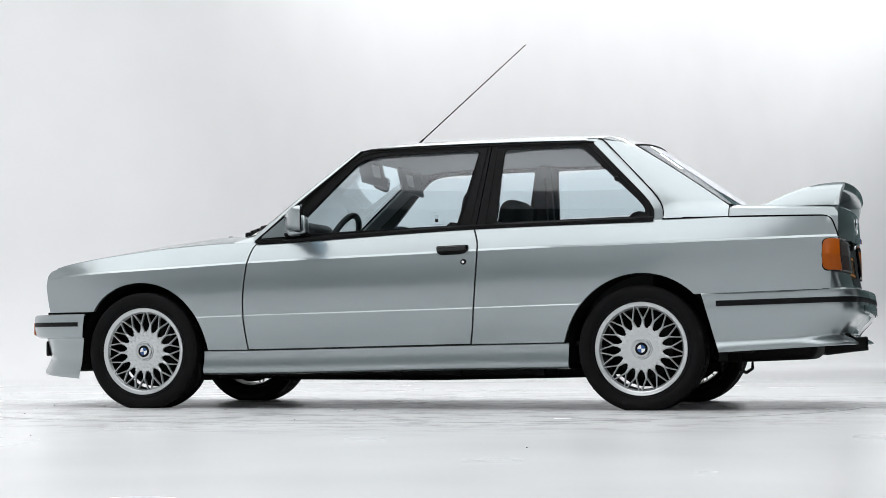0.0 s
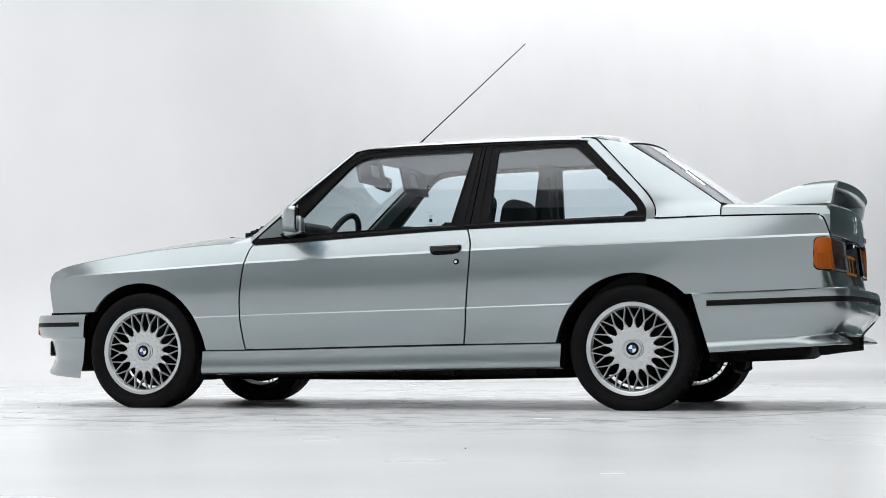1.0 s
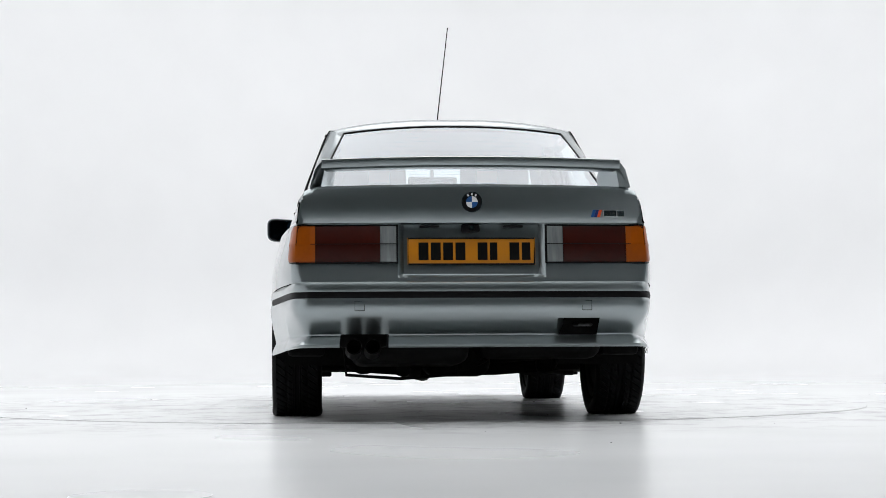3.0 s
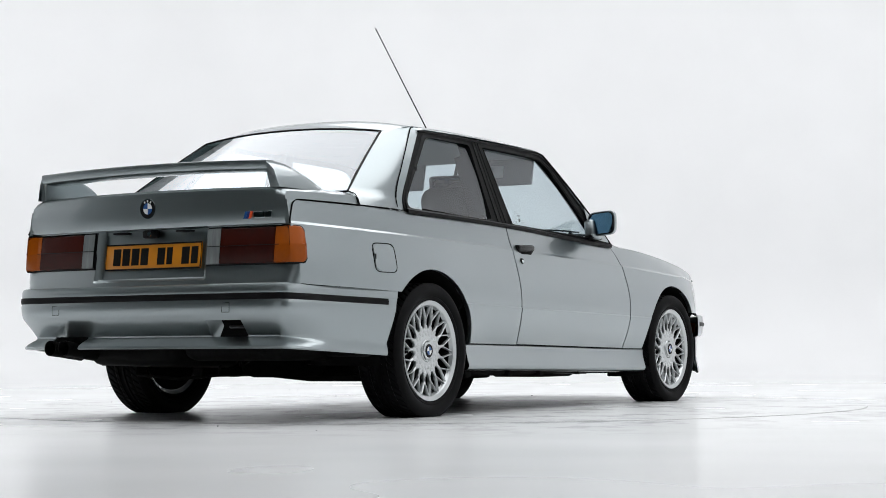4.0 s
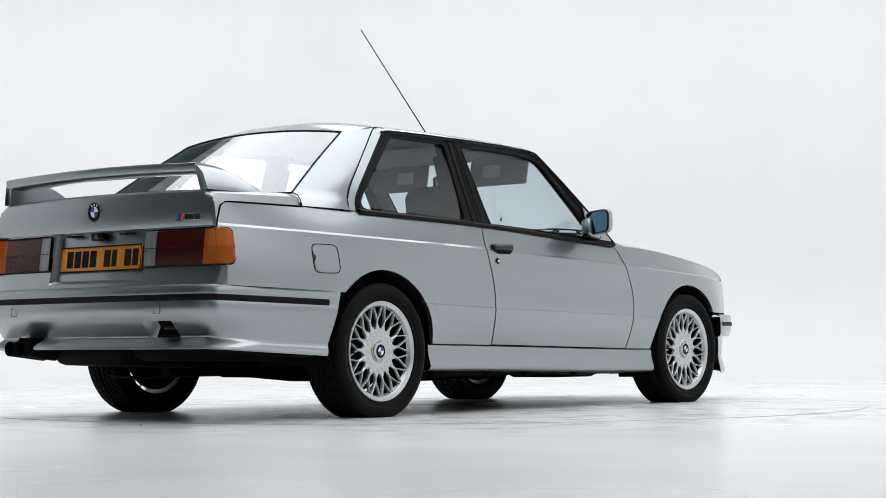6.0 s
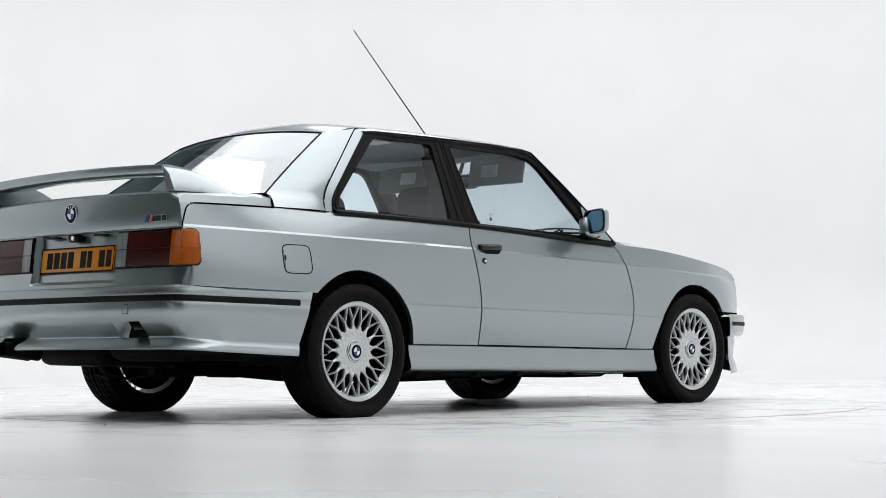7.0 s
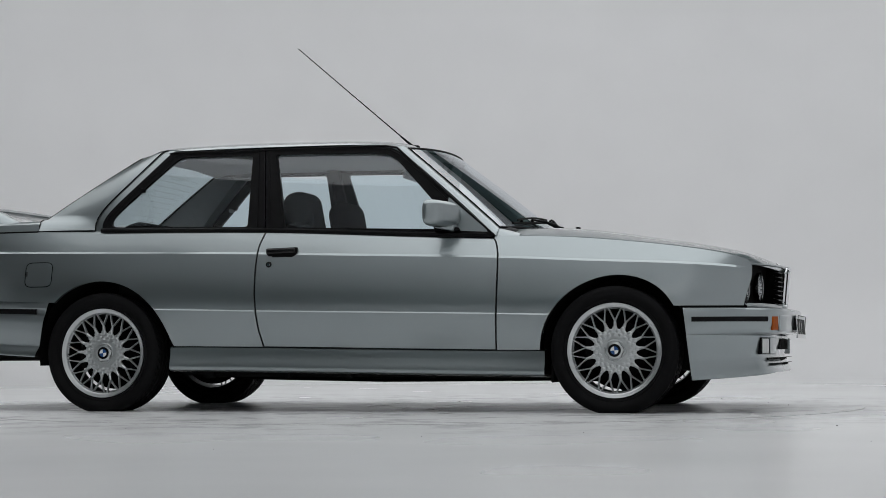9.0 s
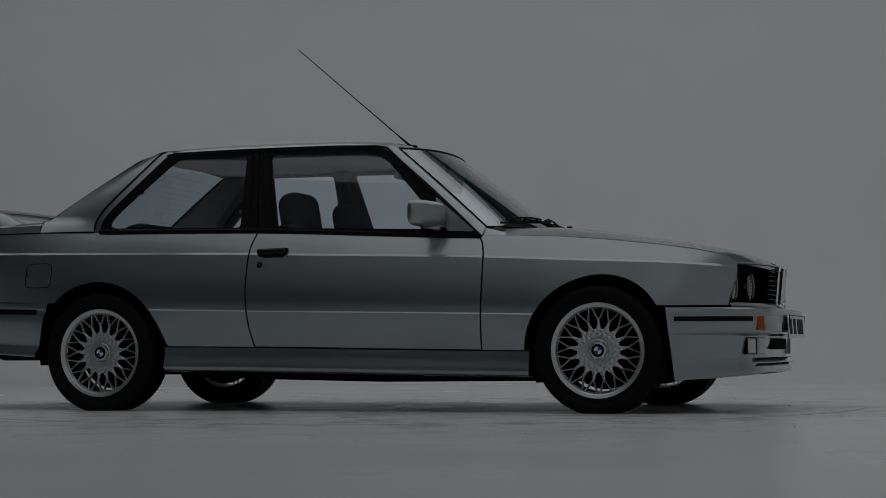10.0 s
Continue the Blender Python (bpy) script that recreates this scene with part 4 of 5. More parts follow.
for s, side in SIDES:
    line = [(x, s * (belt_y(x) + 0.0005), belt_z(x) + 0.002) for x in spread(-0.405, -0.845, 9)]
    line += [(x, s * (flank(x, z) + 0.0005), z) for x, z in ((-0.862, 0.910), (-0.876, 0.899), (-0.884, 0.884), (-0.893, 0.860), (-0.903, 0.832), (-0.907, 0.818))]
    part("boot_joint", tube(line, 0.0036, 8), PIT, car)
    part("pillar_joint", tube([(-0.09, s * 0.7185, 0.917), (-0.25, s * 0.7135, 0.9195), (-0.405, s * 0.7065, 0.9215)], 0.0022, 6), PIT, car)
    part("pillar_joint", tube([(-0.4035, s * 0.7055, 0.921), (-0.4035, s * 0.695, 0.950), (-0.4045, s * 0.680, 0.972), (-0.408, s * 0.64, 0.985)], 0.0022, 6), PIT, car)


# ---- bumpers ----
def bumper(name, path, prof, end_shear, low, tuck, rise=lambda x: 0.0):
    """A skin swept from arch to arch; prof holds (height share, outward) pairs, path the half plan from arch to middle."""
    pts = [Vector((x, y)) for x, y in path]
    full = pts + [Vector((p.x, -p.y)) for p in pts[:-1][::-1]]
    n = len(full)
    rows = []
    for i, p in enumerate(full):
        a, b = full[max(i - 1, 0)], full[min(i + 1, n - 1)]
        d = (b - a).normalized()
        nrm = Vector((d.y, -d.x))
        if nrm.dot(p - Vector((1.3, 0))) < 0:
            nrm = -nrm
        k = min(i, n - 1 - i)
        zlo, tk, sh = low[k], tuck[k], end_shear[k]
        row = []
        for z, o in prof(zlo):
            q = p + nrm * (o * (tk if o < 0 else 1))
            row.append((q.x + sh * (z - 0.5), q.y, z + rise(p.x) * max(0, z - zlo) / 0.26))
        rows.append(row)
    return rows


def fine(path, n):
    """More points along a plan, as a smooth curve by arc length."""
    p = [Vector(q) for q in path]
    L = [0.0]
    for a, b in zip(p, p[1:]):
        L.append(L[-1] + (b - a).length)
    cx, cy = curve(list(zip(L, [q.x for q in p]))), curve(list(zip(L, [q.y for q in p])))
    return [(cx(L[-1] * i / n), cy(L[-1] * i / n)) for i in range(n + 1)], [i / n for i in range(n + 1)], L[-1]


rear_path, rear_t, _ = fine([(-0.305, 0.820), (-0.34, 0.814), (-0.6, 0.774), (-0.86, 0.733), (-0.910, 0.721), (-0.945, 0.704), (-0.968, 0.676), (-0.981, 0.64), (-0.989, 0.59), (-1.002, 0.40), (-1.010, 0.2), (-1.012, 0.0)], 56)


def rear_prof(lo):
    f = lambda a: lerp(lo, 0.567, a)
    return [(0.570, -0.05), (0.572, -0.014), (0.568, -0.004), (0.558, 0.001), (0.537, 0.003), (0.532, 0.0015), (0.508, 0.0015), (0.504, 0.003), (f(0.72), 0.005), (f(0.62), 0.003), (f(0.56), 0.0), (f(0.52), -0.005), (f(0.45), -0.020), (f(0.38), -0.037), (f(0.31), -0.054), (f(0.25), -0.068), (f(0.21), -0.077), (f(0.19), -0.078), (f(0.17), -0.072), (f(0.13), -0.050), (f(0.10), -0.034), (f(0.05), -0.016), (f(0.02), -0.013), (lo, -0.020), (lo + 0.002, -0.06)]


rear_rise = lambda x: -0.011 + 0.018 * min(1, max(0, (-x - 0.29) / 0.64))
low = [lerp(0.284, 0.316, min(1, t / 0.48)) for t in rear_t]
tuck = [lerp(0.25, 1.0, min(1, max(0, (t - 0.30) / 0.22))) for t in rear_t]
shear = [0.28 * max(0, 1 - t / 0.40) for t in rear_t]
rb = part("rear_bumper", grid_mesh("rear_bumper", bumper("rear_bumper", rear_path, rear_prof, shear, low, tuck, rear_rise), 22, flip=True), PAINT, car)


def strip_rows(path, z0, z1, out, i0, rise=lambda x: 0.0):
    pts = [Vector((x, y)) for x, y in path]
    full = pts + [Vector((p.x, -p.y)) for p in pts[:-1][::-1]]
    rows = []
    for i in range(i0, len(full) - i0):
        p = full[i]
        d = (full[min(i + 1, len(full) - 1)] - full[max(i - 1, 0)]).normalized()
        nrm = Vector((d.y, -d.x))
        if nrm.dot(p - Vector((1.3, 0))) < 0:
            nrm = -nrm
        rows.append([(p.x + nrm.x * o, p.y + nrm.y * o, z + rise(p.x)) for o, z in ((0, z0), (out, z0 + 0.001), (out + 0.0025, (z0 + z1) / 2), (out, z1 - 0.001), (0, z1))])
    return rows


part("bumper_strip", grid_mesh("bumper_strip", strip_rows(rear_path, 0.506, 0.533, 0.004, 2, rear_rise), 50, flip=True), BLACK, rb)
for y in (0.456, -0.456):
    sq = [(-1.0035, y + a, 0.482 + b) for a, b in ((-0.019, -0.019), (0.019, -0.019), (0.019, 0.019), (-0.019, 0.019), (-0.019, -0.019))]
    part("jack_cover_joint", tube(sq, 0.0012, 5), PIT, rb)
# towing eye pocket and exhaust cut-out go through the skin
bm = bmesh.new()
bm.from_mesh(rb.data)
gone = []
for f in bm.faces:
    c = f.calc_center_median()
    if c.x < -0.9 and ((-0.500 < c.y < -0.335 and 0.366 < c.z < 0.441) or (0.345 < c.y < 0.537 and c.z < 0.368)):
        gone.append(f)
bmesh.ops.delete(bm, geom=gone, context="FACES")
finish(rb.data, bm, 22)
tow = part("towing_eye_pocket", rbox(0.05, 0.19, 0.11, 0.01, 2, pose(-0.878, -0.44, 0.40)), UNDER, rb)
ramp = [[(-0.990, -0.334, 0.447), (-0.928, -0.334, 0.362)], [(-0.930, -0.372, 0.447), (-0.868, -0.372, 0.362)]]
part("pocket_ramp", grid_mesh("pocket_ramp", ramp), PAINT, rb)
part("towing_eye", tube([(-0.912, -0.415, 0.405), (-0.930, -0.43, 0.405), (-0.932, -0.47, 0.405), (-0.912, -0.485, 0.405)], 0.007, 8), STEEL, tow)
part("exhaust_cutout", rbox(0.10, 0.20, 0.09, 0.02, 2, pose(-0.865, 0.44, 0.36)), UNDER, rb)

front_path, front_t, _ = fine([(2.882, 0.821), (2.95, 0.808), (3.05, 0.779), (3.14, 0.744), (3.212, 0.698), (3.265, 0.640), (3.297, 0.57), (3.319, 0.47), (3.333, 0.3), (3.338, 0.15), (3.339, 0.0)], 56)


def front_prof(lo):
    f = lambda a: lerp(lo, 0.385, a)
    return [(0.488, -0.06), (0.495, -0.016), (0.4935, -0.006), (0.486, 0), (0.470, 0.002), (0.43, 0.002), (0.40, -0.003), (0.384, -0.010), (0.377, -0.018), (0.373, -0.030), (0.3715, -0.062), (0.366, -0.067), (f(0.80), -0.070), (f(0.55), -0.080), (f(0.42), -0.085), (f(0.38), -0.084), (f(0.22), -0.070), (f(0.10), -0.058), (f(0.04), -0.055), (f(0.0), -0.060), (lo - 0.002, -0.10)]


low = [lerp(0.166, 0.196, min(1, t / 0.6)) for t in front_t]
tuck = [lerp(0.30, 1.0, min(1, t / 0.36) ** 1.2) for t in front_t]
shear = [-0.12 * max(0, 1 - t / 0.30) for t in front_t]
fb = part("front_bumper", grid_mesh("front_bumper", bumper("front_bumper", front_path, front_prof, shear, low, tuck), 24), PAINT, car)
STRIP_N = len([p for p in front_path if p[1] > 0.648]) - 2
part("bumper_strip", grid_mesh("bumper_strip", strip_rows(front_path, 0.431, 0.455, 0.004, 2)[:STRIP_N], 50), BLACK, fb)
part("bumper_strip", grid_mesh("bumper_strip", strip_rows(front_path, 0.431, 0.455, 0.004, 2)[-STRIP_N:], 50), BLACK, fb)

for pth, z, x0 in ((front_path, 0.5015, 1), (rear_path, 0.5705, -1)):
    for s, side in SIDES:
        part("bumper_joint", tube([(x, s * (flank(x, z) - 0.004), z + (rear_rise(x) if x0 < 0 else 0)) for x, y in pth if -0.90 < x < 3.17], 0.0036 if x0 < 0 else 0.0060, 8), PIT, car)


def front_patch(name, s, y0, y1, z0, z1, off):
    """A thin closed plate with rounded edges that follows the front bumper between two half-widths."""
    pts = [Vector(p) for p in front_path]
    line = [(lerp(a.x, b.x, t), lerp(a.y, b.y, t), (b - a).normalized()) for a, b in zip(pts, pts[1:]) for t in (0.0, 0.25, 0.5, 0.75)]
    line = [q for q in line if y0 <= q[1] <= y1]
    rows = []
    for i, (x, y, d) in enumerate(line):
        e = 0.004 if i in (0, len(line) - 1) else 0.0
        row = []
        for z, o in ((z0 + e, -0.03), (z0 + e, -0.003), (z0 + 0.003 + e, 0), (z1 - 0.003 - e, 0), (z1 - e, -0.003), (z1 - e, -0.03)):
            o += off - e * 0.6
            row.append((x - d.y * o, s * (y + d.x * o), z))
        rows.append(row)
    me = grid_mesh(name, rows, 40, closed=True)
    bm = bmesh.new()
    bm.from_mesh(me)
    bmesh.ops.holes_fill(bm, edges=[e for e in bm.edges if e.is_boundary])
    fix(bm)
    return finish(me, bm, 40)


for s, side in SIDES:
    part("indicator_lamp", front_patch("indicator_lamp", s, 0.588, 0.642, 0.392, 0.456, 0.0045), AMBER, fb, "amber front indicator lens")
    part("indicator_bezel", front_patch("indicator_bezel", s, 0.33, 0.583, 0.386, 0.462, 0.0035), PAINT, fb)
    fogb = part("fog_lamp", front_patch("fog_lamp", s, 0.548, 0.642, 0.281, 0.359, -0.0605), BLACK, fb, "black fog lamp housing with clear lens")
    part("fog_lens", front_patch("fog_lens", s, 0.556, 0.636, 0.286, 0.354, -0.0575), FOGLENS, fogb)
    part("cover_plate", front_patch("cover_plate", s, 0.41, 0.54, 0.281, 0.359, -0.060), PAINT, fb)
for z0, z1, o in ((0.303, 0.352, -0.069), (0.240, 0.266, -0.078)):
    pts = [Vector(p) for p in front_path]
    pts = pts + [Vector((p.x, -p.y)) for p in pts[:-1][::-1]]
    rows = [[(p.x - 0.05, p.y, z0), (p.x + o, p.y, z0), (p.x + o - 0.003, p.y, (z0 + z1) / 2), (p.x + o, p.y, z1), (p.x - 0.05, p.y, z1)] for p in pts if abs(p.y) < (0.27 if z0 > 0.3 else 0.52)]
    duct = part("air_intake", grid_mesh("air_intake", rows, 40), UNDER, fb)
    for k in range(0, len(rows), 4):
        q = rows[k][1]
        part("intake_rib", rbox(0.010, 0.006, z1 - z0, 0.002, 1, pose(q[0] - 0.005, q[1], (z0 + z1) / 2)), BLACK, duct)
fplate = part("front_number_plate", rbox(0.004, 0.52, 0.110, 0.0015, m=pose(3.352, 0, 0.412, 0, -4, 0)), WHITE, car, "white front number plate with dark characters")
part("plate_carrier", rbox(0.045, 0.50, 0.06, 0.006, m=pose(3.329, 0, 0.425)), BLACK, fplate)
part("plate_border", tube([(3.3545 + (0.412 - z) * -0.07, y, z) for y, z in ((-0.257, 0.36), (0.257, 0.36), (0.257, 0.464), (-0.257, 0.464), (-0.257, 0.36))], 0.002, 6), BLACK, fplate)
for y0, y1 in ((0.215, 0.175), (0.165, 0.125), (0.115, 0.075), (0.065, 0.025), (-0.025, -0.065), (-0.075, -0.105), (-0.155, -0.195), (-0.205, -0.240)):
    part("character_bar", rbox(0.002, abs(y1 - y0), 0.072, 0.0004, 1, pose(3.3552, (y0 + y1) / 2, 0.412, 0, -4, 0)), BLACK, fplate)

# ---- nose: dark headlamp panel, lamps, slats and twin grille frames ----
nose_x = curve([(0.0, 3.284), (0.12, 3.282), (0.3, 3.268), (0.45, 3.242), (0.58, 3.205), (0.645, 3.174), (0.67, 3.158)])
rows = []
for j in range(41):
    y = lerp(-0.668, 0.668, j / 40)
    rows.append([(nose_x(abs(y)) - 0.095 + 0.10 * (z - 0.59), y, z) for z in (0.49, 0.54, 0.60, 0.66, 0.705)])
panel = part("headlamp_panel", grid_mesh("headlamp_panel", rows, flip=True), UNDER, car)
for z, h in ((0.507, 0.022), (0.699, 0.010)):
    rows = [[(nose_x(abs(y)) + dx + 0.10 * (z - 0.59), y, z + dz) for dx, dz in ((-0.05, -h / 2), (-0.004, -h / 2), (0.0, -h / 4), (0.0, h / 4), (-0.004, h / 2), (-0.05, h / 2))] for y in spread(-0.668, 0.668, 40)]
    part("nose_panel", grid_mesh("nose_panel", rows, 40, flip=True), PAINT, car)
for s, side in SIDES:
    for y, r in ((0.545, 0.066), (0.345, 0.064)):
        x = nose_x(y) - 0.074
        lamp = part("headlamp", fix(lathe([(0, -0.05), (r * 0.6, -0.045), (r * 0.95, -0.012), (r, 0.0), (r * 1.06, 0.004), (r * 1.08, -0.01)], 36, "x")), REFLECTOR, car, "round headlamp with dark reflector", pose(x, s * y, 0.600, 0, 0, s * 6))
        part("headlamp_lens", fix(lathe([(0, 0.010), (r * 0.5, 0.008), (r, 0.001)], 36, "x")), LAMPGLASS, lamp)
    post = [(nose_x(0.655) - 0.02, s * 0.655, z) for z in (0.50, 0.69)]
    part("lamp_surround", tube(post, 0.009, 8), BLACK, car)
    for z in np.arange(0.525, 0.685, 0.022):
        rows = [[(nose_x(y) - 0.03, s * y, z), (nose_x(y) - 0.004, s * y, z - 0.006), (nose_x(y) - 0.004, s * y, z - 0.010), (nose_x(y) - 0.03, s * y, z - 0.006)] for y in spread(0.135, 0.265, 4)]
        part("grille_slat", grid_mesh("grille_slat", rows, 30), SLAT, panel)
    k = smooth_poly([(0.012, 0.505), (0.012, 0.700), (0.100, 0.695), (0.115, 0.66), (0.108, 0.515)], 0.02, 4)
    loop = [(3.288 + 0.10 * (z - 0.59) - 0.3 * y * y * 2, s * y, z) for y, z in k]
    kid = part("grille_frame", tube(loop + [loop[0]], 0.008, 8, cap=False), CHROME, car, "chrome frame of a tall grille opening")
    for y in np.arange(0.03, 0.1, 0.018):
        part("grille_bar", tube([(3.276, s * float(y), 0.515), (3.290, s * float(y), 0.692)], 0.0035, 6), BLACK, kid)
part("grille_housing", rbox(0.09, 0.225, 0.172, 0.006, 1, pose(3.222, 0, 0.599)), UNDER, car)
roundel(car, pose(3.262, 0, 0.7085, 0, -62, 0), 0.030)
for y in (-0.28, 0.28):
    part("washer_nozzle", rbox(0.022, 0.03, 0.012, 0.004, m=pose(2.30, y, 0.904)), BLACK, car)

# wipers, parked low on the windscreen
for pivot, b0, b1 in (((2.13, 0.45, 0.900), (2.035, 0.52, 0.932), (2.095, -0.04, 0.962)), ((2.18, -0.12, 0.906), (2.095, -0.02, 0.955), (2.02, -0.56, 0.922))):
    mid = Vector(b0).lerp(Vector(b1), 0.48)
    w = part("wiper", tube([pivot, Vector(pivot).lerp(mid, 0.45) + Vector((0, 0, 0.022)), mid + Vector((0.008, 0, 0.012))], 0.008, 8, 0.005), BLACK, car)
    part("wiper_blade", tube([Vector(b0).lerp(Vector(b1), t) + Vector((0.014, 0, -0.004)) for t in spread(0, 1, 8)], 0.0065, 6), BLACK, w)
    part("blade_bow", tube([Vector(b0).lerp(Vector(b1), t) + Vector((0.014, 0, 0.004 + 0.016 * math.sin(math.pi * t))) for t in spread(0.12, 0.88, 8)], 0.005, 6), BLACK, w)
    part("wiper_spring", tube([Vector(pivot).lerp(mid, 0.12) + Vector((0, 0, 0.014)), Vector(pivot).lerp(mid, 0.4) + Vector((0, 0, 0.018))], 0.0105, 8, 0.008), BLACK, w)
    for t in (0.22, 0.5, 0.78):
        part("blade_claw", rbox(0.016, 0.02, 0.016, 0.004, 1, pose(*(Vector(b0).lerp(Vector(b1), t) + Vector((0.014, 0, 0.006))))), BLACK, w)
    part("wiper_pivot", fix(lathe([(0, 0.02), (0.016, 0.016), (0.018, -0.02)], 14, "z")), BLACK, w, m=pose(*pivot))

# ---- wheels ----
SPOKES = 17
STEP = 2 * math.pi / SPOKES


def rim_mesh():
    rim = lathe([(0.1925, 0.070), (0.197, 0.075), (0.199, 0.084), (0.2015, 0.0865), (0.2085, 0.0885), (0.2145, 0.0915), (0.2190, 0.0935), (0.2205, 0.0905), (0.2195, 0.084)], 96)
    me = bpy.data.meshes.new("rim")
    return finish(me, rim, 35)


def star_mesh():
    """The pierced middle plate, with a point towards every spoke."""
    bm = bmesh.new()
    rings = []
    for r_in, r_out, y in ((0.098, 0.114, 0.058), (0.098, 0.114, 0.0695), (0.0965, 0.1115, 0.0725), (0.062, 0.062, 0.0735), (0.04, 0.04, 0.0735)):
        rings.append([bm.verts.new(((r_out if k % 2 else r_in) * math.cos(k * STEP / 2), y, (r_out if k % 2 else r_in) * math.sin(k * STEP / 2))) for k in range(2 * SPOKES)])
    for a, b in zip(rings, rings[1:]):
        for k in range(2 * SPOKES):
            j = (k + 1) % (2 * SPOKES)
            bm.faces.new((a[k], a[j], b[j], b[k]))
    bm.faces.new(rings[-1])
    fix(bm)
    return finish(bpy.data.meshes.new("middle_plate"), bm, 35)


def spoke_mesh():
    """One forked spoke, pointing along x."""
    def bar(p, q, w0, w1, y0, y1, d):
        p, q = Vector(p), Vector(q)
        u = (q - p).normalized()
        n_ = Vector((-u.z, 0, u.x))
        bm = bmesh.new()
        rows = []
        for c, w, y in ((p, w0, y0), ((p + q) / 2, (w0 + w1) / 2, (y0 + y1) / 2 + 0.001), (q, w1, y1)):
            rows.append([bm.verts.new(c + n_ * k * w / 2 + Vector((0, y + dy, 0))) for k, dy in ((-1, -d), (-0.95, -0.004), (-0.3, 0), (0.3, 0), (0.95, -0.004), (1, -d))])
        for a, b in zip(rows, rows[1:]):
            for i in range(6):
                bm.faces.new((a[i], a[(i + 1) % 6], b[(i + 1) % 6], b[i]))
        bm.faces.new(rows[0])
        bm.faces.new(rows[-1])
        return fix(bm)

    tip = STEP / 2 - 0.033
    arms = [bar((0.100, 0, 0), (0.140, 0, 0), 0.018, 0.0105, 0.071, 0.0745, 0.014)]
    for d in (-1, 1):
        arms.append(bar((0.136, 0, 0), (0.1985 * math.cos(tip), 0, d * 0.1985 * math.sin(tip)), 0.0085, 0.0065, 0.0745, 0.0825, 0.016))
    return finish(bpy.data.meshes.new("spoke"), join(*arms), 35)


BARREL_ME = finish(bpy.data.meshes.new("rim_barrel"), lathe([(0.214, -0.09), (0.200, -0.08), (0.190, -0.03), (0.188, 0.03), (0.1925, 0.070)], 64), 35)
BOLT_ME = finish(bpy.data.meshes.new("rim_bolt"), lathe([(0, 0.0030), (0.0060, 0.0027), (0.0098, 0.0014), (0.0116, 0.0003), (0.0120, -0.001)], 12), 40)
STAR_ME, SPOKE_ME = star_mesh(), spoke_mesh()


def tyre_mesh():
    R = 0.2990
    half = [(0.2190, 0.087), (0.228, 0.097), (0.2345, 0.0990), (0.2375, 0.0978), (0.246, 0.104), (0.261, 0.1090), (0.2735, 0.1080), (0.284, 0.103), (0.2925, 0.0965), (R - 0.002, 0.090)]
    tread = [0.090, 0.082, 0.066, 0.056, 0.0545, 0.047, 0.0455, 0.036, 0.022, 0.0205, 0.0125, 0.011, 0.0, ]
    tread = tread + [-y for y in tread[:-1][::-1]]
    N, M = 54, 6
    bm = bmesh.new()
    cols = []
    for i in range(N * M):
        row = []
        for r, y in half:
            a = 2 * math.pi * (i / (N * M)) + 0.0
            row.append((r, y, a))
        for y in tread[1:-1]:
            a = 2 * math.pi * (i / (N * M)) + 2.6 * (0.09 - abs(y)) * (1 if y > 0 else -1) * 1.0
            gr = 0.0475 > abs(y) > 0.0453 or 0.0210 > abs(y) > 0.012
            r = R - 0.0006 * (y / 0.05) ** 2
            slot = (i % M) == 0 and abs(y) > 0.02
            if gr or slot:
                r -= 0.007
            row.append((r, y, a))
        for r, y in half[::-1]:
            row.append((r, -y, 2 * math.pi * (i / (N * M))))
        cols.append([bm.verts.new((r * math.cos(a), y, r * math.sin(a))) for r, y, a in row])
    for i in range(N * M):
        a, b = cols[i], cols[(i + 1) % (N * M)]
        for j in range(len(a) - 1):
            bm.faces.new((a[j], b[j], b[j + 1], a[j + 1]))
    fix(bm)
    me = bpy.data.meshes.new("tyre")
    return finish(me, bm, 28)


def loaded(me, m):
    """The tyre as it stands on the floor: flattened at its foot, its side walls bulging a little there."""
    out = me.copy()
    back, foot = m.inverted(), 0.0156 - HUB_Z
    for v in out.vertices:
        p = m @ v.co
        k = max(0.0, 1 - (p.z - foot) / 0.07)
        if k > 0 and abs(p.x) < 0.16:
            p.y *= 1 + 0.05 * min(1.0, k) * (1 - abs(p.x) / 0.16)
        p.z = max(p.z, foot)
        v.co = back @ p
    return out


RIM_ME, TYRE_ME = rim_mesh(), tyre_mesh()
cap_me = bpy.data.meshes.new("centre_nut")
finish(cap_me, join(lathe([(0, 0.012), (0.036, 0.012), (0.044, 0.009), (0.047, 0.0)], 6), lathe([(0.044, 0.006), (0.0475, 0.006), (0.050, 0.003), (0.051, 0.0)], 36)), 30)
disc_me = bpy.data.meshes.new("brake_disc")
finish(disc_me, lathe([(0.06, 0.03), (0.075, 0.03), (0.08, 0.0), (0.138, 0.0), (0.138, -0.02), (0.08, -0.02)], 48), 30)
SHIELD_ME = finish(bpy.data.meshes.new("brake_shield"), lathe([(0, 0), (0.180, 0), (0.180, -0.012), (0, -0.012)], 40), 30)
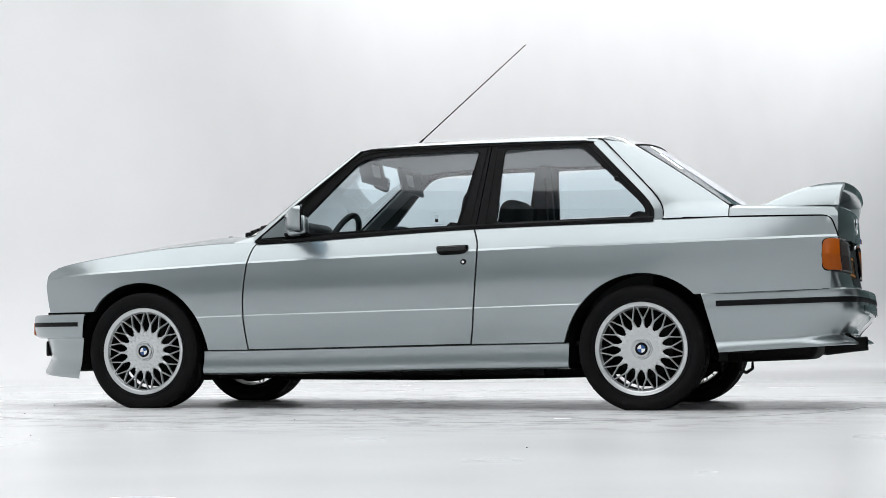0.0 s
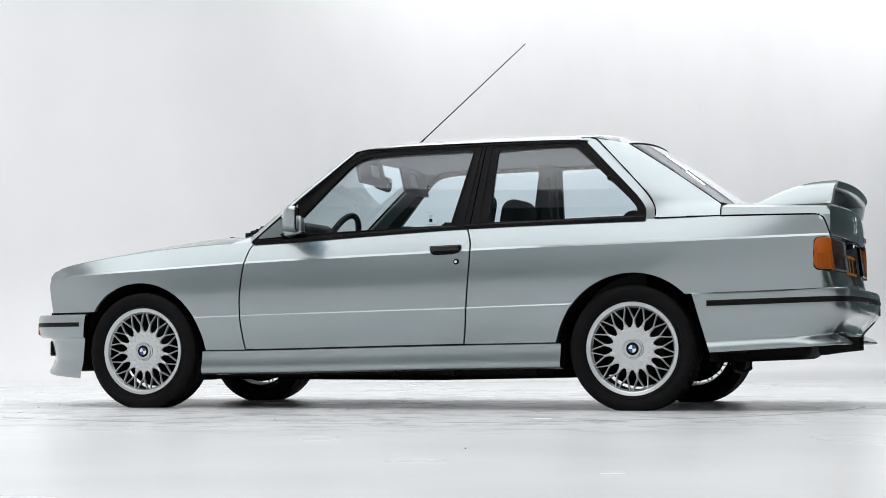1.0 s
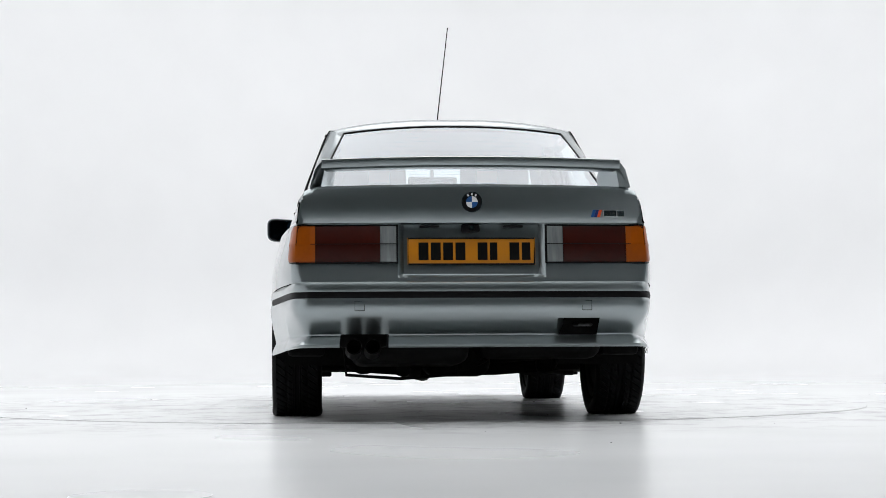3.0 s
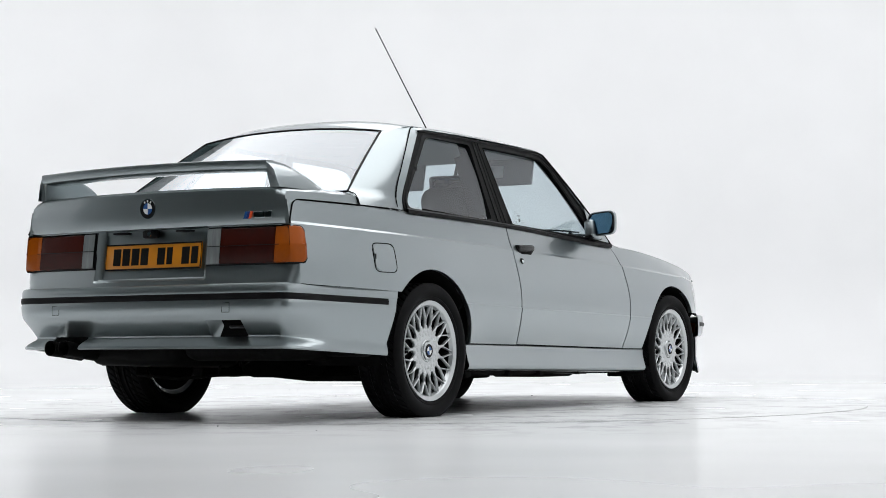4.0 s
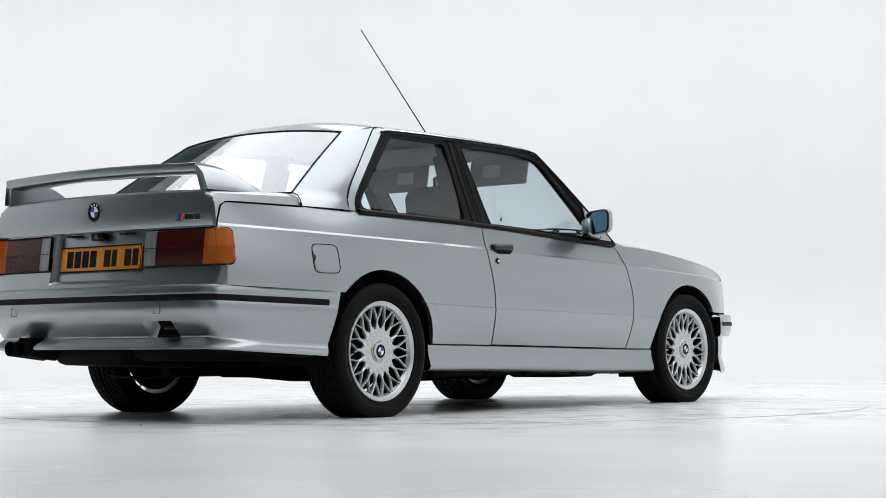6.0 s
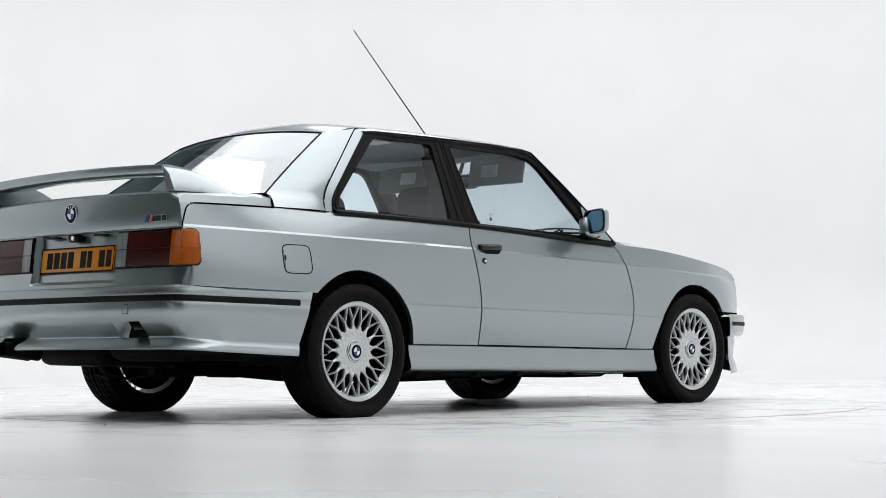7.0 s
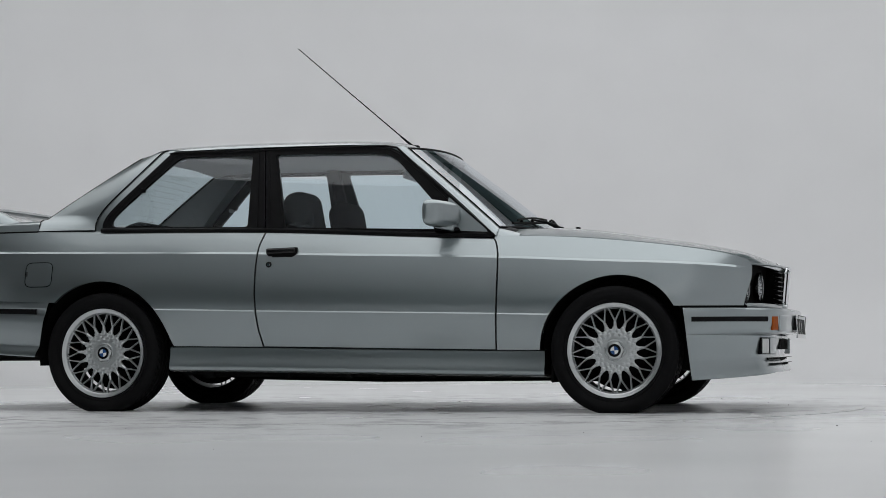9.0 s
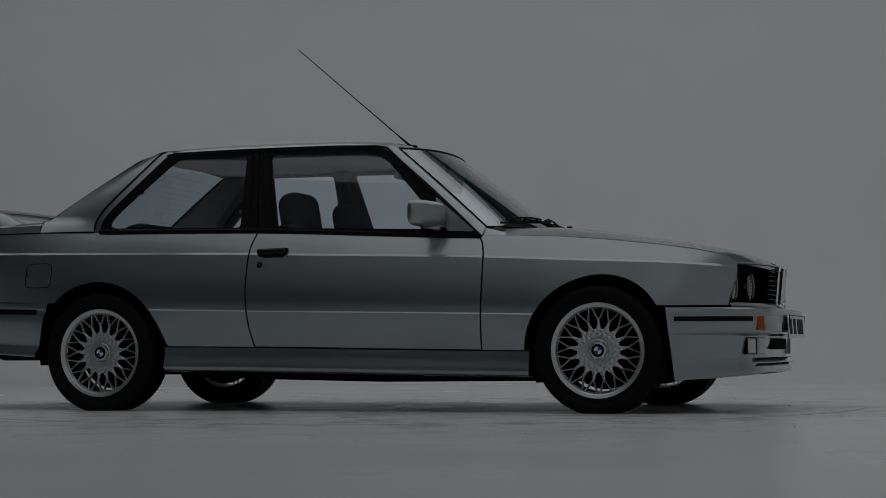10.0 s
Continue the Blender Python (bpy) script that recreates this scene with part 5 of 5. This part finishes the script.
for cx, yc in ((0.0, 0.712), (WB, 0.708)):
    for s, side in SIDES:
        turn = 0 if s > 0 else 180
        spin = {(0.0, 1): 3, (0.0, -1): 8, (WB, 1): 14, (WB, -1): 5}[(cx, s)]
        wheel = part("wheel", RIM_ME, RIM, car, "silver cross-spoke alloy wheel with black tyre", pose(cx, s * yc, HUB_Z, 0, 0, turn) @ pose(0, 0, 0, 0, spin, 0))
        part("middle_plate", STAR_ME, RIM, wheel)
        for k in range(SPOKES):
            part("spoke", SPOKE_ME, RIM, wheel, m=pose(0, 0, 0, 0, math.degrees((k + 0.5) * STEP), 0))
            for r, off in ((0.089, 0.0), (0.0735, 0.5), (0.1035, 0.5)):
                a = (k + off) * STEP
                part("rim_bolt", BOLT_ME, RIM, wheel, m=pose(r * math.cos(a), 0.0718, r * math.sin(a)))
        part("tyre", loaded(TYRE_ME, pose(0, 0, 0, 0, 0, turn) @ pose(0, 0, 0, 0, spin, 0)), RUBBER, wheel, "black tyre with slanted tread grooves")
        # barrel and brakes are near-black: the shade behind the spokes is in their colour
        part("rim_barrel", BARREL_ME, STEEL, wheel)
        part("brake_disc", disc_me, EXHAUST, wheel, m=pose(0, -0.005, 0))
        part("centre_nut", cap_me, RIM, wheel, m=pose(0, 0.0725, 0))
        part("cap_disc", fix(lathe([(0, 0.0), (0.029, 0.0), (0.031, -0.003)], 32)), BLACK, wheel, m=pose(0, 0.0860, 0))
        for q in range(4):
            bm = bmesh.new()
            vs = [bm.verts.new((0, 0.0868, 0))] + [bm.verts.new((0.0185 * math.cos(radians(90 * q + 9 * k)), 0.0868, 0.0185 * math.sin(radians(90 * q + 9 * k)))) for k in range(11)]
            bm.faces.new(vs)
            part("cap_quarter", bm, BLUE if q % 2 else WHITE, wheel)
        part("tyre_valve", tube([(0.186, 0.07, 0.02), (0.180, 0.092, 0.02)], 0.005, 8), BLACK, wheel)
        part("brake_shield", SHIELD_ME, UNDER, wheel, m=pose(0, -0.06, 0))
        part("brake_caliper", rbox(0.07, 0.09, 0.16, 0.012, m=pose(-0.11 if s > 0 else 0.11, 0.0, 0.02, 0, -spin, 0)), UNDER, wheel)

# ---- underside ----
for s, side in SIDES:
    part("splash_shield", rbox(0.15, 0.16, 0.29, 0.02, 2, pose(-0.435, s * 0.67, 0.425)), UNDER, car)
    part("splash_shield", rbox(0.12, 0.15, 0.28, 0.02, 2, pose(2.975, s * 0.630, 0.345)), UNDER, car)
part("underbody", rbox(1.78, 1.36, 0.12, 0.03, 2, pose(1.28, 0, 0.262)), UNDER, car)
part("floor_pan_nose", rbox(0.9, 0.86, 0.10, 0.03, 2, pose(2.66, 0, 0.255)), UNDER, car)
part("floor_pan_tail", rbox(0.80, 0.84, 0.12, 0.04, 2, pose(-0.45, 0, 0.375)), UNDER, car)
part("spare_wheel_well", rbox(0.50, 0.50, 0.15, 0.06, 3, pose(-0.55, -0.30, 0.34)), UNDER, car)
part("bumper_backing", rbox(0.07, 1.10, 0.13, 0.02, 2, pose(-0.84, 0, 0.42)), UNDER, car)
part("nose_backing", rbox(0.22, 1.02, 0.24, 0.02, 2, pose(3.08, 0, 0.35)), UNDER, car)
for s, side in SIDES:
    part("sill_beam", rbox(1.86, 0.10, 0.10, 0.015, 2, pose(1.292, s * 0.70, 0.262)), UNDER, car)
    part("undertray_rail", rbox(1.70, 0.05, 0.03, 0.008, 2, pose(1.30, s * 0.58, 0.195)), UNDER, car)
    part("trailing_arm", rbox(0.42, 0.09, 0.08, 0.03, 2, pose(0.20, s * 0.45, 0.255, 0, -6, s * 12)), UNDER, car)
    part("half_shaft", tube([(0.0, s * 0.12, 0.27), (0.0, s * 0.60, 0.30)], 0.03, 12), UNDER, car)
    part("spring_strut", tube([(WB, s * 0.52, 0.28), (WB - 0.03, s * 0.45, 0.62)], 0.045, 12), UNDER, car)
    part("control_arm", rbox(0.06, 0.40, 0.035, 0.012, 2, pose(WB, s * 0.40, 0.20)), UNDER, car)
    part("mud_flap", rbox(0.012, 0.22, 0.09, 0.004, 1, pose(2.265, s * 0.66, 0.20)), UNDER, car)
part("rear_axle_housing", rbox(0.34, 0.30, 0.20, 0.06, 3, pose(0.02, 0.0, 0.285)), UNDER, car)
part("rear_subframe", tube([(0.28, -0.5, 0.24), (0.22, -0.2, 0.22), (0.22, 0.2, 0.22), (0.28, 0.5, 0.24)], 0.035, 10), UNDER, car)
sil = part("silencer", rbox(0.50, 0.48, 0.12, 0.05, 4, pose(-0.53, 0.24, 0.300, 0, 2, 0)), EXHAUST, car, "sooty exhaust silencer with twin tail pipes")
for y in (0.478, 0.402):
    part("tail_pipe", tube([(-0.82, y, 0.300), (-0.95, y, 0.316), (-1.01, y, 0.322)], 0.033, 20, cap=False), EXHAUST, sil)
    part("pipe_mouth", fix(lathe([(0.0, 0.12), (0.028, 0.12), (0.029, 0.0), (0.033, 0.0)], 20, "x")), PIT, sil, m=pose(-1.011, y, 0.322))
part("exhaust_pipe", tube([(-0.3, 0.25, 0.22), (0.1, 0.20, 0.22), (0.4, 0.12, 0.19), (1.2, 0.08, 0.175), (2.1, 0.12, 0.18)], 0.032, 12), EXHAUST, car)
part("silencer_strap", tube([(-0.42, 0.02, 0.33), (-0.42, 0.03, 0.20), (-0.42, 0.27, 0.183), (-0.42, 0.50, 0.20), (-0.42, 0.51, 0.33)], 0.008, 6), EXHAUST, sil)
for y in (-0.12, 0.10, 0.34):
    part("exhaust_hanger", tube([(-0.42, y, 0.34), (-0.44, y + 0.02, 0.26), (-0.40, y + 0.05, 0.243), (-0.36, y + 0.03, 0.262)], 0.009, 6), EXHAUST, sil)
part("sump", rbox(0.42, 0.34, 0.10, 0.03, 2, pose(2.42, 0.0, 0.20)), UNDER, car)
part("heat_shield", rbox(0.55, 0.34, 0.012, 0.004, 1, pose(1.90, -0.30, 0.185, 0, 2, 0)), STEEL, car)


# ---- handles, mirrors, aerial ----
def door_handle(s):
    y = flank(0.93, 0.79)
    shape = smooth_poly([(-0.080, 0.020), (0.080, 0.020), (0.079, -0.010), (0.056, -0.031), (-0.056, -0.031), (-0.079, -0.010)], [0.008, 0.008, 0.012, 0.016, 0.016, 0.012], 4)
    bm = bmesh.new()
    rings = [[bm.verts.new((k * px, oy, k * pz)) for px, pz in shape] for k, oy in ((1.0, -0.02), (1.0, 0.006), (0.96, 0.009))]
    for a, b in zip(rings, rings[1:]):
        for i in range(len(shape)):
            j = (i + 1) % len(shape)
            bm.faces.new((a[i], a[j], b[j], b[i]))
    bm.faces.new(rings[-1])
    h = part("door_handle", fix(bm), BLACK, doors[s], "black flap door handle", pose(0.930, s * (y + 0.002), 0.789, 0, 1.6, 0 if s > 0 else 180))
    part("handle_flap", rbox(0.150, 0.020, 0.026, 0.007, 3, pose(0.002, 0.010, 0.004)), GLOSSBLACK, h)
    part("handle_recess", rbox(0.098, 0.004, 0.012, 0.003, 2, pose(0, 0.0085, -0.020)), UNDER, h)
    part("door_lock", fix(lathe([(0, 0.006), (0.010, 0.006), (0.014, 0.003), (0.0155, -0.004)], 24)), BLACK, doors[s], m=pose(0.869, s * (flank(0.87, 0.725) + 0.0), 0.727, 0, 0, 0 if s > 0 else 180))
    part("lock_barrel", fix(lathe([(0, 0.0085), (0.0065, 0.0085), (0.0085, 0.004)], 18)), CHROME, doors[s], m=pose(0.869, s * flank(0.87, 0.725), 0.727, 0, 0, 0 if s > 0 else 180))


def mirror_body(s):
    """Squarish mirror housing on the door corner, its glass facing rearwards."""
    rows = []
    for f, k in ((0.0, 1.0), (0.12, 1.03), (0.45, 1.0), (0.75, 0.92), (0.92, 0.76), (1.0, 0.55)):
        row = []
        for a in range(32):
            t = 2 * math.pi * a / 32
            c, n_ = math.cos(t), math.sin(t)
            w = 0.090 * k * abs(c) ** 0.45 * (1 if c > 0 else -1)
            h = 0.062 * k * abs(n_) ** 0.45 * (1 if n_ > 0 else -1)
            y = 0.798 + w
            deep = lerp(0.105, 0.055, (y - 0.708) / 0.18)
            row.append((1.677 + 0.30 * (0.885 - y) + f * deep, s * y, 0.955 + h + 0.04 * (y - 0.80)))
        rows.append(row)
    me = grid_mesh("door_mirror", rows, 40, closed=True, flip=s > 0)
    bm = bmesh.new()
    bm.from_mesh(me)
    bmesh.ops.holes_fill(bm, edges=[e for e in bm.edges if e.is_boundary], sides=64)
    fix(bm)
    finish(me, bm, 40)
    m_ = part("door_mirror", me, PAINT, doors[s], "silver door mirror with tinted glass")
    part("mirror_rim", tube([(p[0] - 0.002, p[1] * 0.12 + s * 0.798 * 0.88 + (p[1] - s * 0.798) * 0.78, 0.955 + (p[2] - 0.955) * 0.89) for p in rows[0] + rows[0][:1]], 0.003, 6, cap=False), BLACK, m_)
    bm = bmesh.new()
    bm.faces.new([bm.verts.new((p[0] - 0.003, s * (0.798 + (s * p[1] - 0.798) * 0.90), 0.955 + (p[2] - 0.955) * 0.87)) for p in rows[0]])
    part("mirror_glass", fix(bm), MIRROR, m_)
    part("mirror_foot", rbox(0.105, 0.060, 0.095, 0.016, 3, pose(1.748, s * 0.729, 0.925, s * 10, 10, 0)), PAINT, m_)
    part("mirror_gasket", rbox(0.125, 0.046, 0.014, 0.005, 2, pose(1.752, s * 0.728, 0.884, s * 14, 4, 0)), BLACK, m_)


for s, side in SIDES:
    door_handle(s)
    mirror_body(s)
    # inner sides of the cabin
    rows = [[(x, s * (y - (0.10 if x < 0.78 else 0)), z) for y, z in ((0.66, 0.30), (0.672, 0.6), (0.678, 0.84), (0.684, belt_z(x) - 0.004), (0.668, belt_z(x) + 0.014))] for x in spread(-0.02, 1.96, 12)]
    part("door_card", grid_mesh("door_card", rows), DASH, car)
    pil = [(0.745, 0.90), (0.855, 0.90), (0.80, 1.31), (0.74, 1.31)]
    bm = bmesh.new()
    vs = [bm.verts.new((x, s * (cabin_y(z) - 0.035), z)) for x, z in pil] + [bm.verts.new((x, s * (cabin_y(z) - 0.075), z)) for x, z in pil]
    bm.faces.new(vs[:4])
    bm.faces.new(vs[4:][::-1])
    for a in range(4):
        bm.faces.new((vs[a], vs[(a + 1) % 4], vs[4 + (a + 1) % 4], vs[4 + a]))
    part("centre_pillar_trim", fix(bm), DASH, car)
    # roof pillar lining beside the rear window
    rows = []
    for v in spread(0, 1, 8):
        z = lerp(1.31, 0.93, v)
        xo = curve([(0.0, 0.28), (0.08, 0.25), (0.3, 0.16), (0.55, 0.05), (0.72, -0.02), (0.82, -0.04), (1.0, -0.05)])(v)
        b = rw_top(0.504).lerp(rw_low(0.636), v)
        rows.append([(xo, s * (cabin_y(z) - 0.03), z), (lerp(xo, b.x, 0.5), s * (cabin_y(z) - 0.045), z), (b.x + 0.001, s * b.y, b.z - 0.003)])
    part("rear_pillar_lining", grid_mesh("rear_pillar_lining", rows), LINING, car)
    rows = []
    for v in spread(0, 1, 8):
        z = lerp(0.86, 1.30, v)
        b = ws_low(0.645).lerp(ws_top(0.515), v)
        rows.append([(lerp(1.93, 1.42, v), s * (cabin_y(z) - 0.03), z), (b.x - 0.02, s * b.y, b.z - 0.014)])
    part("front_pillar_lining", grid_mesh("front_pillar_lining", rows), VISOR, car)
    # quarter window catch and grab handle
    catch = part("window_catch", rbox(0.034, 0.012, 0.024, 0.005, 2, pose(0.118, s * 0.626, 1.110)), LINING, car, "grey hinged window catch with black knob")
    part("catch_knob", fix(lathe([(0, 0.012), (0.010, 0.011), (0.0125, 0.004), (0.0125, -0.012)], 16)), BLACK, catch, m=pose(0.140, s * 0.636, 1.121, 0, 0, 0 if s > 0 else 180))
    part("grab_handle", tube([(0.34, s * 0.530, 1.300), (0.31, s * 0.525, 1.275), (0.18, s * 0.525, 1.275), (0.15, s * 0.52, 1.300)], 0.009, 8), LINING, car)
    # sun visors folded down, with a vanity mirror
    vis = part("sun_visor", rbox(0.018, 0.37, 0.145, 0.008, 3, pose(1.49, s * 0.33, 1.226, 0, 12, 0)), VISOR, car)
    # white enamel paints in the bright studio that the mirror would reflect
    part("white_vanity_mirror", rbox(0.004, 0.11, 0.066, 0.0015, 2, pose(1.4797, s * 0.29, 1.230, 0, 12, 0)), WHITE, vis)
    # window sticker: thin outline, a small dark disc and lines of unreadable print
    sx = 1.03
    yz = lambda z: s * (cabin_y(z) - 0.0145)
    st = part("window_sticker", tube([(sx + a, yz(z), z) for a, z in ((-0.032, 0.918), (0.032, 0.918), (0.032, 0.980), (-0.032, 0.980), (-0.032, 0.918))], 0.0006, 5), VISOR, doors[s], "clear sticker with a fine outline and small roundel")
    part("sticker_disc", rbox(0.016, 0.001, 0.016, 0.0, 1, pose(sx + 0.004, yz(0.938), 0.938)), BLACK, st)
    for k in range(3):
        part("print_line", rbox(0.022 - 0.004 * k, 0.001, 0.0018, 0, 1, pose(sx + 0.006, yz(0.962 - 0.008 * k), 0.962 - 0.006 * k)), DASH, st)
    part("lock_pin", tube([(0.965, s * 0.668, 0.905), (0.965, s * 0.666, 0.928)], 0.005, 8), BLACK, doors[s])

aer = part("roof_aerial", tube([(1.372, 0.0, 1.372), (1.345, -0.001, 1.395), (1.31, -0.002, 1.425)], 0.0075, 10, 0.0045), BLACK, car, "thin black raked roof aerial")
part("aerial_rod", tube([(1.315, -0.002, 1.421), (1.05, -0.014, 1.650), (0.76, -0.028, 1.902)], 0.0034, 8, 0.0024), BLACK, aer)
part("aerial_tip", tube([(0.762, -0.028, 1.900), (0.755, -0.0283, 1.906)], 0.003, 8), BLACK, aer)
part("aerial_foot", rbox(0.06, 0.034, 0.012, 0.005, 2, pose(1.38, 0, 1.369, 0, 3, 0)), BLACK, aer)

# ---- cabin ----
rows = []
for i in range(15):
    v = i / 14
    row = []
    for j in range(17):
        u = -1 + 2 * j / 16
        a, b = rw_top(u * 0.48), ws_top(u * 0.5)
        x = lerp(a.x + 0.02, b.x - 0.03, v)
        row.append((x, u * lerp(0.44, 0.545, min(1, v / 0.28)), min(roof_mid(x) - 0.030, 1.34) - 0.035 * abs(u) ** 3))
    rows.append(row)
# paler still: the ceiling's reflection in the windows is put into this colour
part("headlining", grid_mesh("headlining", rows, flip=True), mat("reflection_pale_headlining", (0.58, 0.60, 0.61), 0.9, bump=0.3, scale=600, vary=0.06), car)
part("cabin_floor", rbox(2.1, 1.28, 0.03, 0.01, 1, pose(0.98, 0, 0.335)), DASH, car)
part("parcel_shelf", rbox(0.52, 1.16, 0.03, 0.012, 2, pose(-0.20, 0, 0.915)), CLOTH, car)
dashb = part("dashboard", rbox(0.46, 1.32, 0.30, 0.06, 4, pose(1.86, 0, 0.745)), DASH, car, "dark grained dashboard with instrument binnacle")
part("instrument_binnacle", rbox(0.22, 0.44, 0.12, 0.05, 4, pose(1.865, 0.36, 0.903)), DASH, dashb)
part("centre_console", rbox(0.9, 0.22, 0.26, 0.03, 2, pose(1.35, 0, 0.47)), DASH, car)
part("bulkhead", rbox(0.05, 1.30, 0.5, 0.02, 1, pose(2.06, 0, 0.62)), UNDER, car)
bm = bmesh.new()
torus = []
for i in range(48):
    a = 2 * math.pi * i / 48
    torus.append(Vector((0, 0.19 * math.cos(a), 0.19 * math.sin(a))))
sw = part("steering_wheel", tube(torus + [torus[0]], 0.016, 10, cap=False), DASH, car, "black three-spoke steering wheel", pose(1.655, 0.36, 0.824, 0, -24, 0))
part("wheel_boss", rbox(0.05, 0.15, 0.09, 0.025, 3), DASH, sw)
for a in (0, 180, 270):
    part("wheel_spoke", rbox(0.02, 0.13, 0.035, 0.008, 2, pose(0, 0, 0, a) @ pose(0, 0.115, 0)), DASH, sw)
mir = part("rear_view_mirror", rbox(0.04, 0.27, 0.078, 0.018, 3, pose(1.545, 0.0, 1.195, 0, -8, 8)), DASH, car, "dark interior rear-view mirror")
part("mirror_face", rbox(0.004, 0.22, 0.052, 0.003, 2, pose(1.526, -0.002, 1.195, 0, -8, 8)), MIRROR, mir)
part("mirror_stem", tube([(1.56, 0, 1.215), (1.60, 0, 1.30)], 0.010, 8), DASH, mir)
for s, side in SIDES:
    seat = part("front_seat", rbox(0.50, 0.50, 0.15, 0.05, 4, pose(1.22, s * 0.36, 0.47, 0, -5, 0)), CLOTH, car, "dark cloth sports seat")
    bm = rbox(0.13, 0.50, 0.50, 0.05, 4)
    part("backrest", bm, CLOTH, seat, m=pose(0.965, s * 0.36, 0.700, 0, -14, 0))
    for e in (-1, 1):
        part("side_bolster", rbox(0.17, 0.09, 0.46, 0.04, 3), CLOTH, seat, m=pose(0.985, s * 0.36 + e * 0.215, 0.70, 0, -14, 0))
    part("headrest", rbox(0.150, 0.28, 0.250, 0.066, 6), CLOTH, seat, m=pose(0.905, s * 0.36, 0.985, 0, -10, 0))
    for e in (-0.05, 0.05):
        part("headrest_post", tube([(0.90, s * 0.36 + e, 0.95), (0.88, s * 0.36 + e, 1.0)], 0.006, 8), STEEL, seat)
for s, side in SIDES:
    # jacking brackets and seam flange under the sills
    part("seam_flange", rbox(1.70, 0.006, 0.022, 0.002, 1, pose(1.29, s * 0.662, 0.196, 0, 0.7, 0)), UNDER, car)
    for x, w in ((0.52, 0.05), (0.93, 0.028), (1.24, 0.034), (1.66, 0.028), (2.02, 0.05)):
        part("jacking_bracket", rbox(w, 0.04, 0.034, 0.006, 2, pose(x, s * 0.670, 0.193)), UNDER, car)
bench = part("rear_bench", rbox(0.48, 1.14, 0.16, 0.05, 4, pose(0.35, 0, 0.47)), CLOTH, car, "dark cloth rear bench seat")
for s, side in SIDES:
    part("bench_backrest", rbox(0.16, 0.54, 0.52, 0.06, 5), CLOTH, bench, m=pose(0.095, s * 0.285, 0.715, 0, -16, 0))
    part("belt_strap", rbox(0.004, 0.05, 0.5, 0.001, 1, pose(0.77, s * 0.565, 1.00, s * 16, 0, 0)), BLACK, car)
# heating wires on the rear window
for k in range(11):
    v = lerp(0.16, 0.88, k / 10)
    pts = []
    for j in range(13):
        u = (-1 + 2 * j / 12) * 0.9
        a, b = rw_top(u * 0.495), rw_low(u * 0.625)
        p = a.lerp(b, v) + Vector((-0.57, 0, 0.82)) * (0.006 * math.sin(math.pi * v) - 0.003)
        pts.append(p)
    part("heating_wire", tube(pts, 0.0004, 4, cap=False), DASH, car)

# ---- marks on the floor ----
bm = bmesh.new()
rng = random.Random(4)
for k in range(120):
    a, r = rng.uniform(0, 6.283), rng.uniform(0.3, 2.2)
    cx, cy = AXIS.x + r * math.cos(a), AXIS.y + r * math.sin(a)
    turn_, ln, w = a + 1.57 + rng.uniform(-0.5, 0.5), rng.uniform(0.03, 0.28), rng.uniform(0.0012, 0.004)
    pts = []
    for i in range(7):
        t = (i / 6 - 0.5) * ln
        b = turn_ + t * rng.uniform(0.2, 1.2)
        pts.append(Vector((cx + t * math.cos(b), cy + t * math.sin(b), 0.0012)))
    for p, q in zip(pts, pts[1:]):
        d = (q - p).normalized()
        n_ = Vector((-d.y, d.x, 0)) * w / 2
        bm.faces.new([bm.verts.new(v) for v in (p - n_, q - n_, q + n_, p + n_)])
for k in range(70):
    a, r = rng.uniform(0, 6.283), rng.uniform(0.2, 2.15)
    cx, cy = AXIS.x + r * math.cos(a), AXIS.y + 0.6 * r * math.sin(a)
    turn_, ln, w = rng.uniform(-0.5, 0.5) + (0 if k % 3 else 1.57), rng.uniform(0.06, 0.32), rng.uniform(0.006, 0.03)
    d, n_ = Vector((math.cos(turn_), math.sin(turn_), 0)), Vector((-math.sin(turn_), math.cos(turn_), 0))
    edge_a = [Vector((cx, cy, 0.0012)) + d * ln * (i / 6 - 0.5) + n_ * w * rng.uniform(0.1, 0.5) for i in range(7)]
    edge_b = [p - n_ * w * rng.uniform(0.3, 0.9) for p in edge_a]
    bm.faces.new([bm.verts.new(v) for v in edge_a + edge_b[::-1]])
marks = part("tyre_scuffs", bm, mat("grey_tyre_scuff", (0.16, 0.16, 0.16), 0.6, vary=0.5, scale=60), None)
tagged(marks, "faint grey tyre scuffs on the turntable", "scuffs", kind="stuff")
bm = bmesh.new()
for k in range(26):
    a, r = rng.uniform(0, 6.283), rng.uniform(1.8, 4.5)
    d = rng.uniform(0.0015, 0.0045)
    bmesh.ops.create_icosphere(bm, subdivisions=1, radius=d, matrix=Matrix.Translation((AXIS.x + r * math.cos(a), AXIS.y + r * math.sin(a), d * 0.4)) @ Matrix.Diagonal((1, rng.uniform(0.6, 1.6), 0.5, 1)))
grit = part("floor_grit", bm, mat("dark_grit", (0.03, 0.03, 0.03), 0.8, vary=0.3, scale=200), None)
tagged(grit, "scattered dark grit specks on the white floor", "grit", kind="stuff")
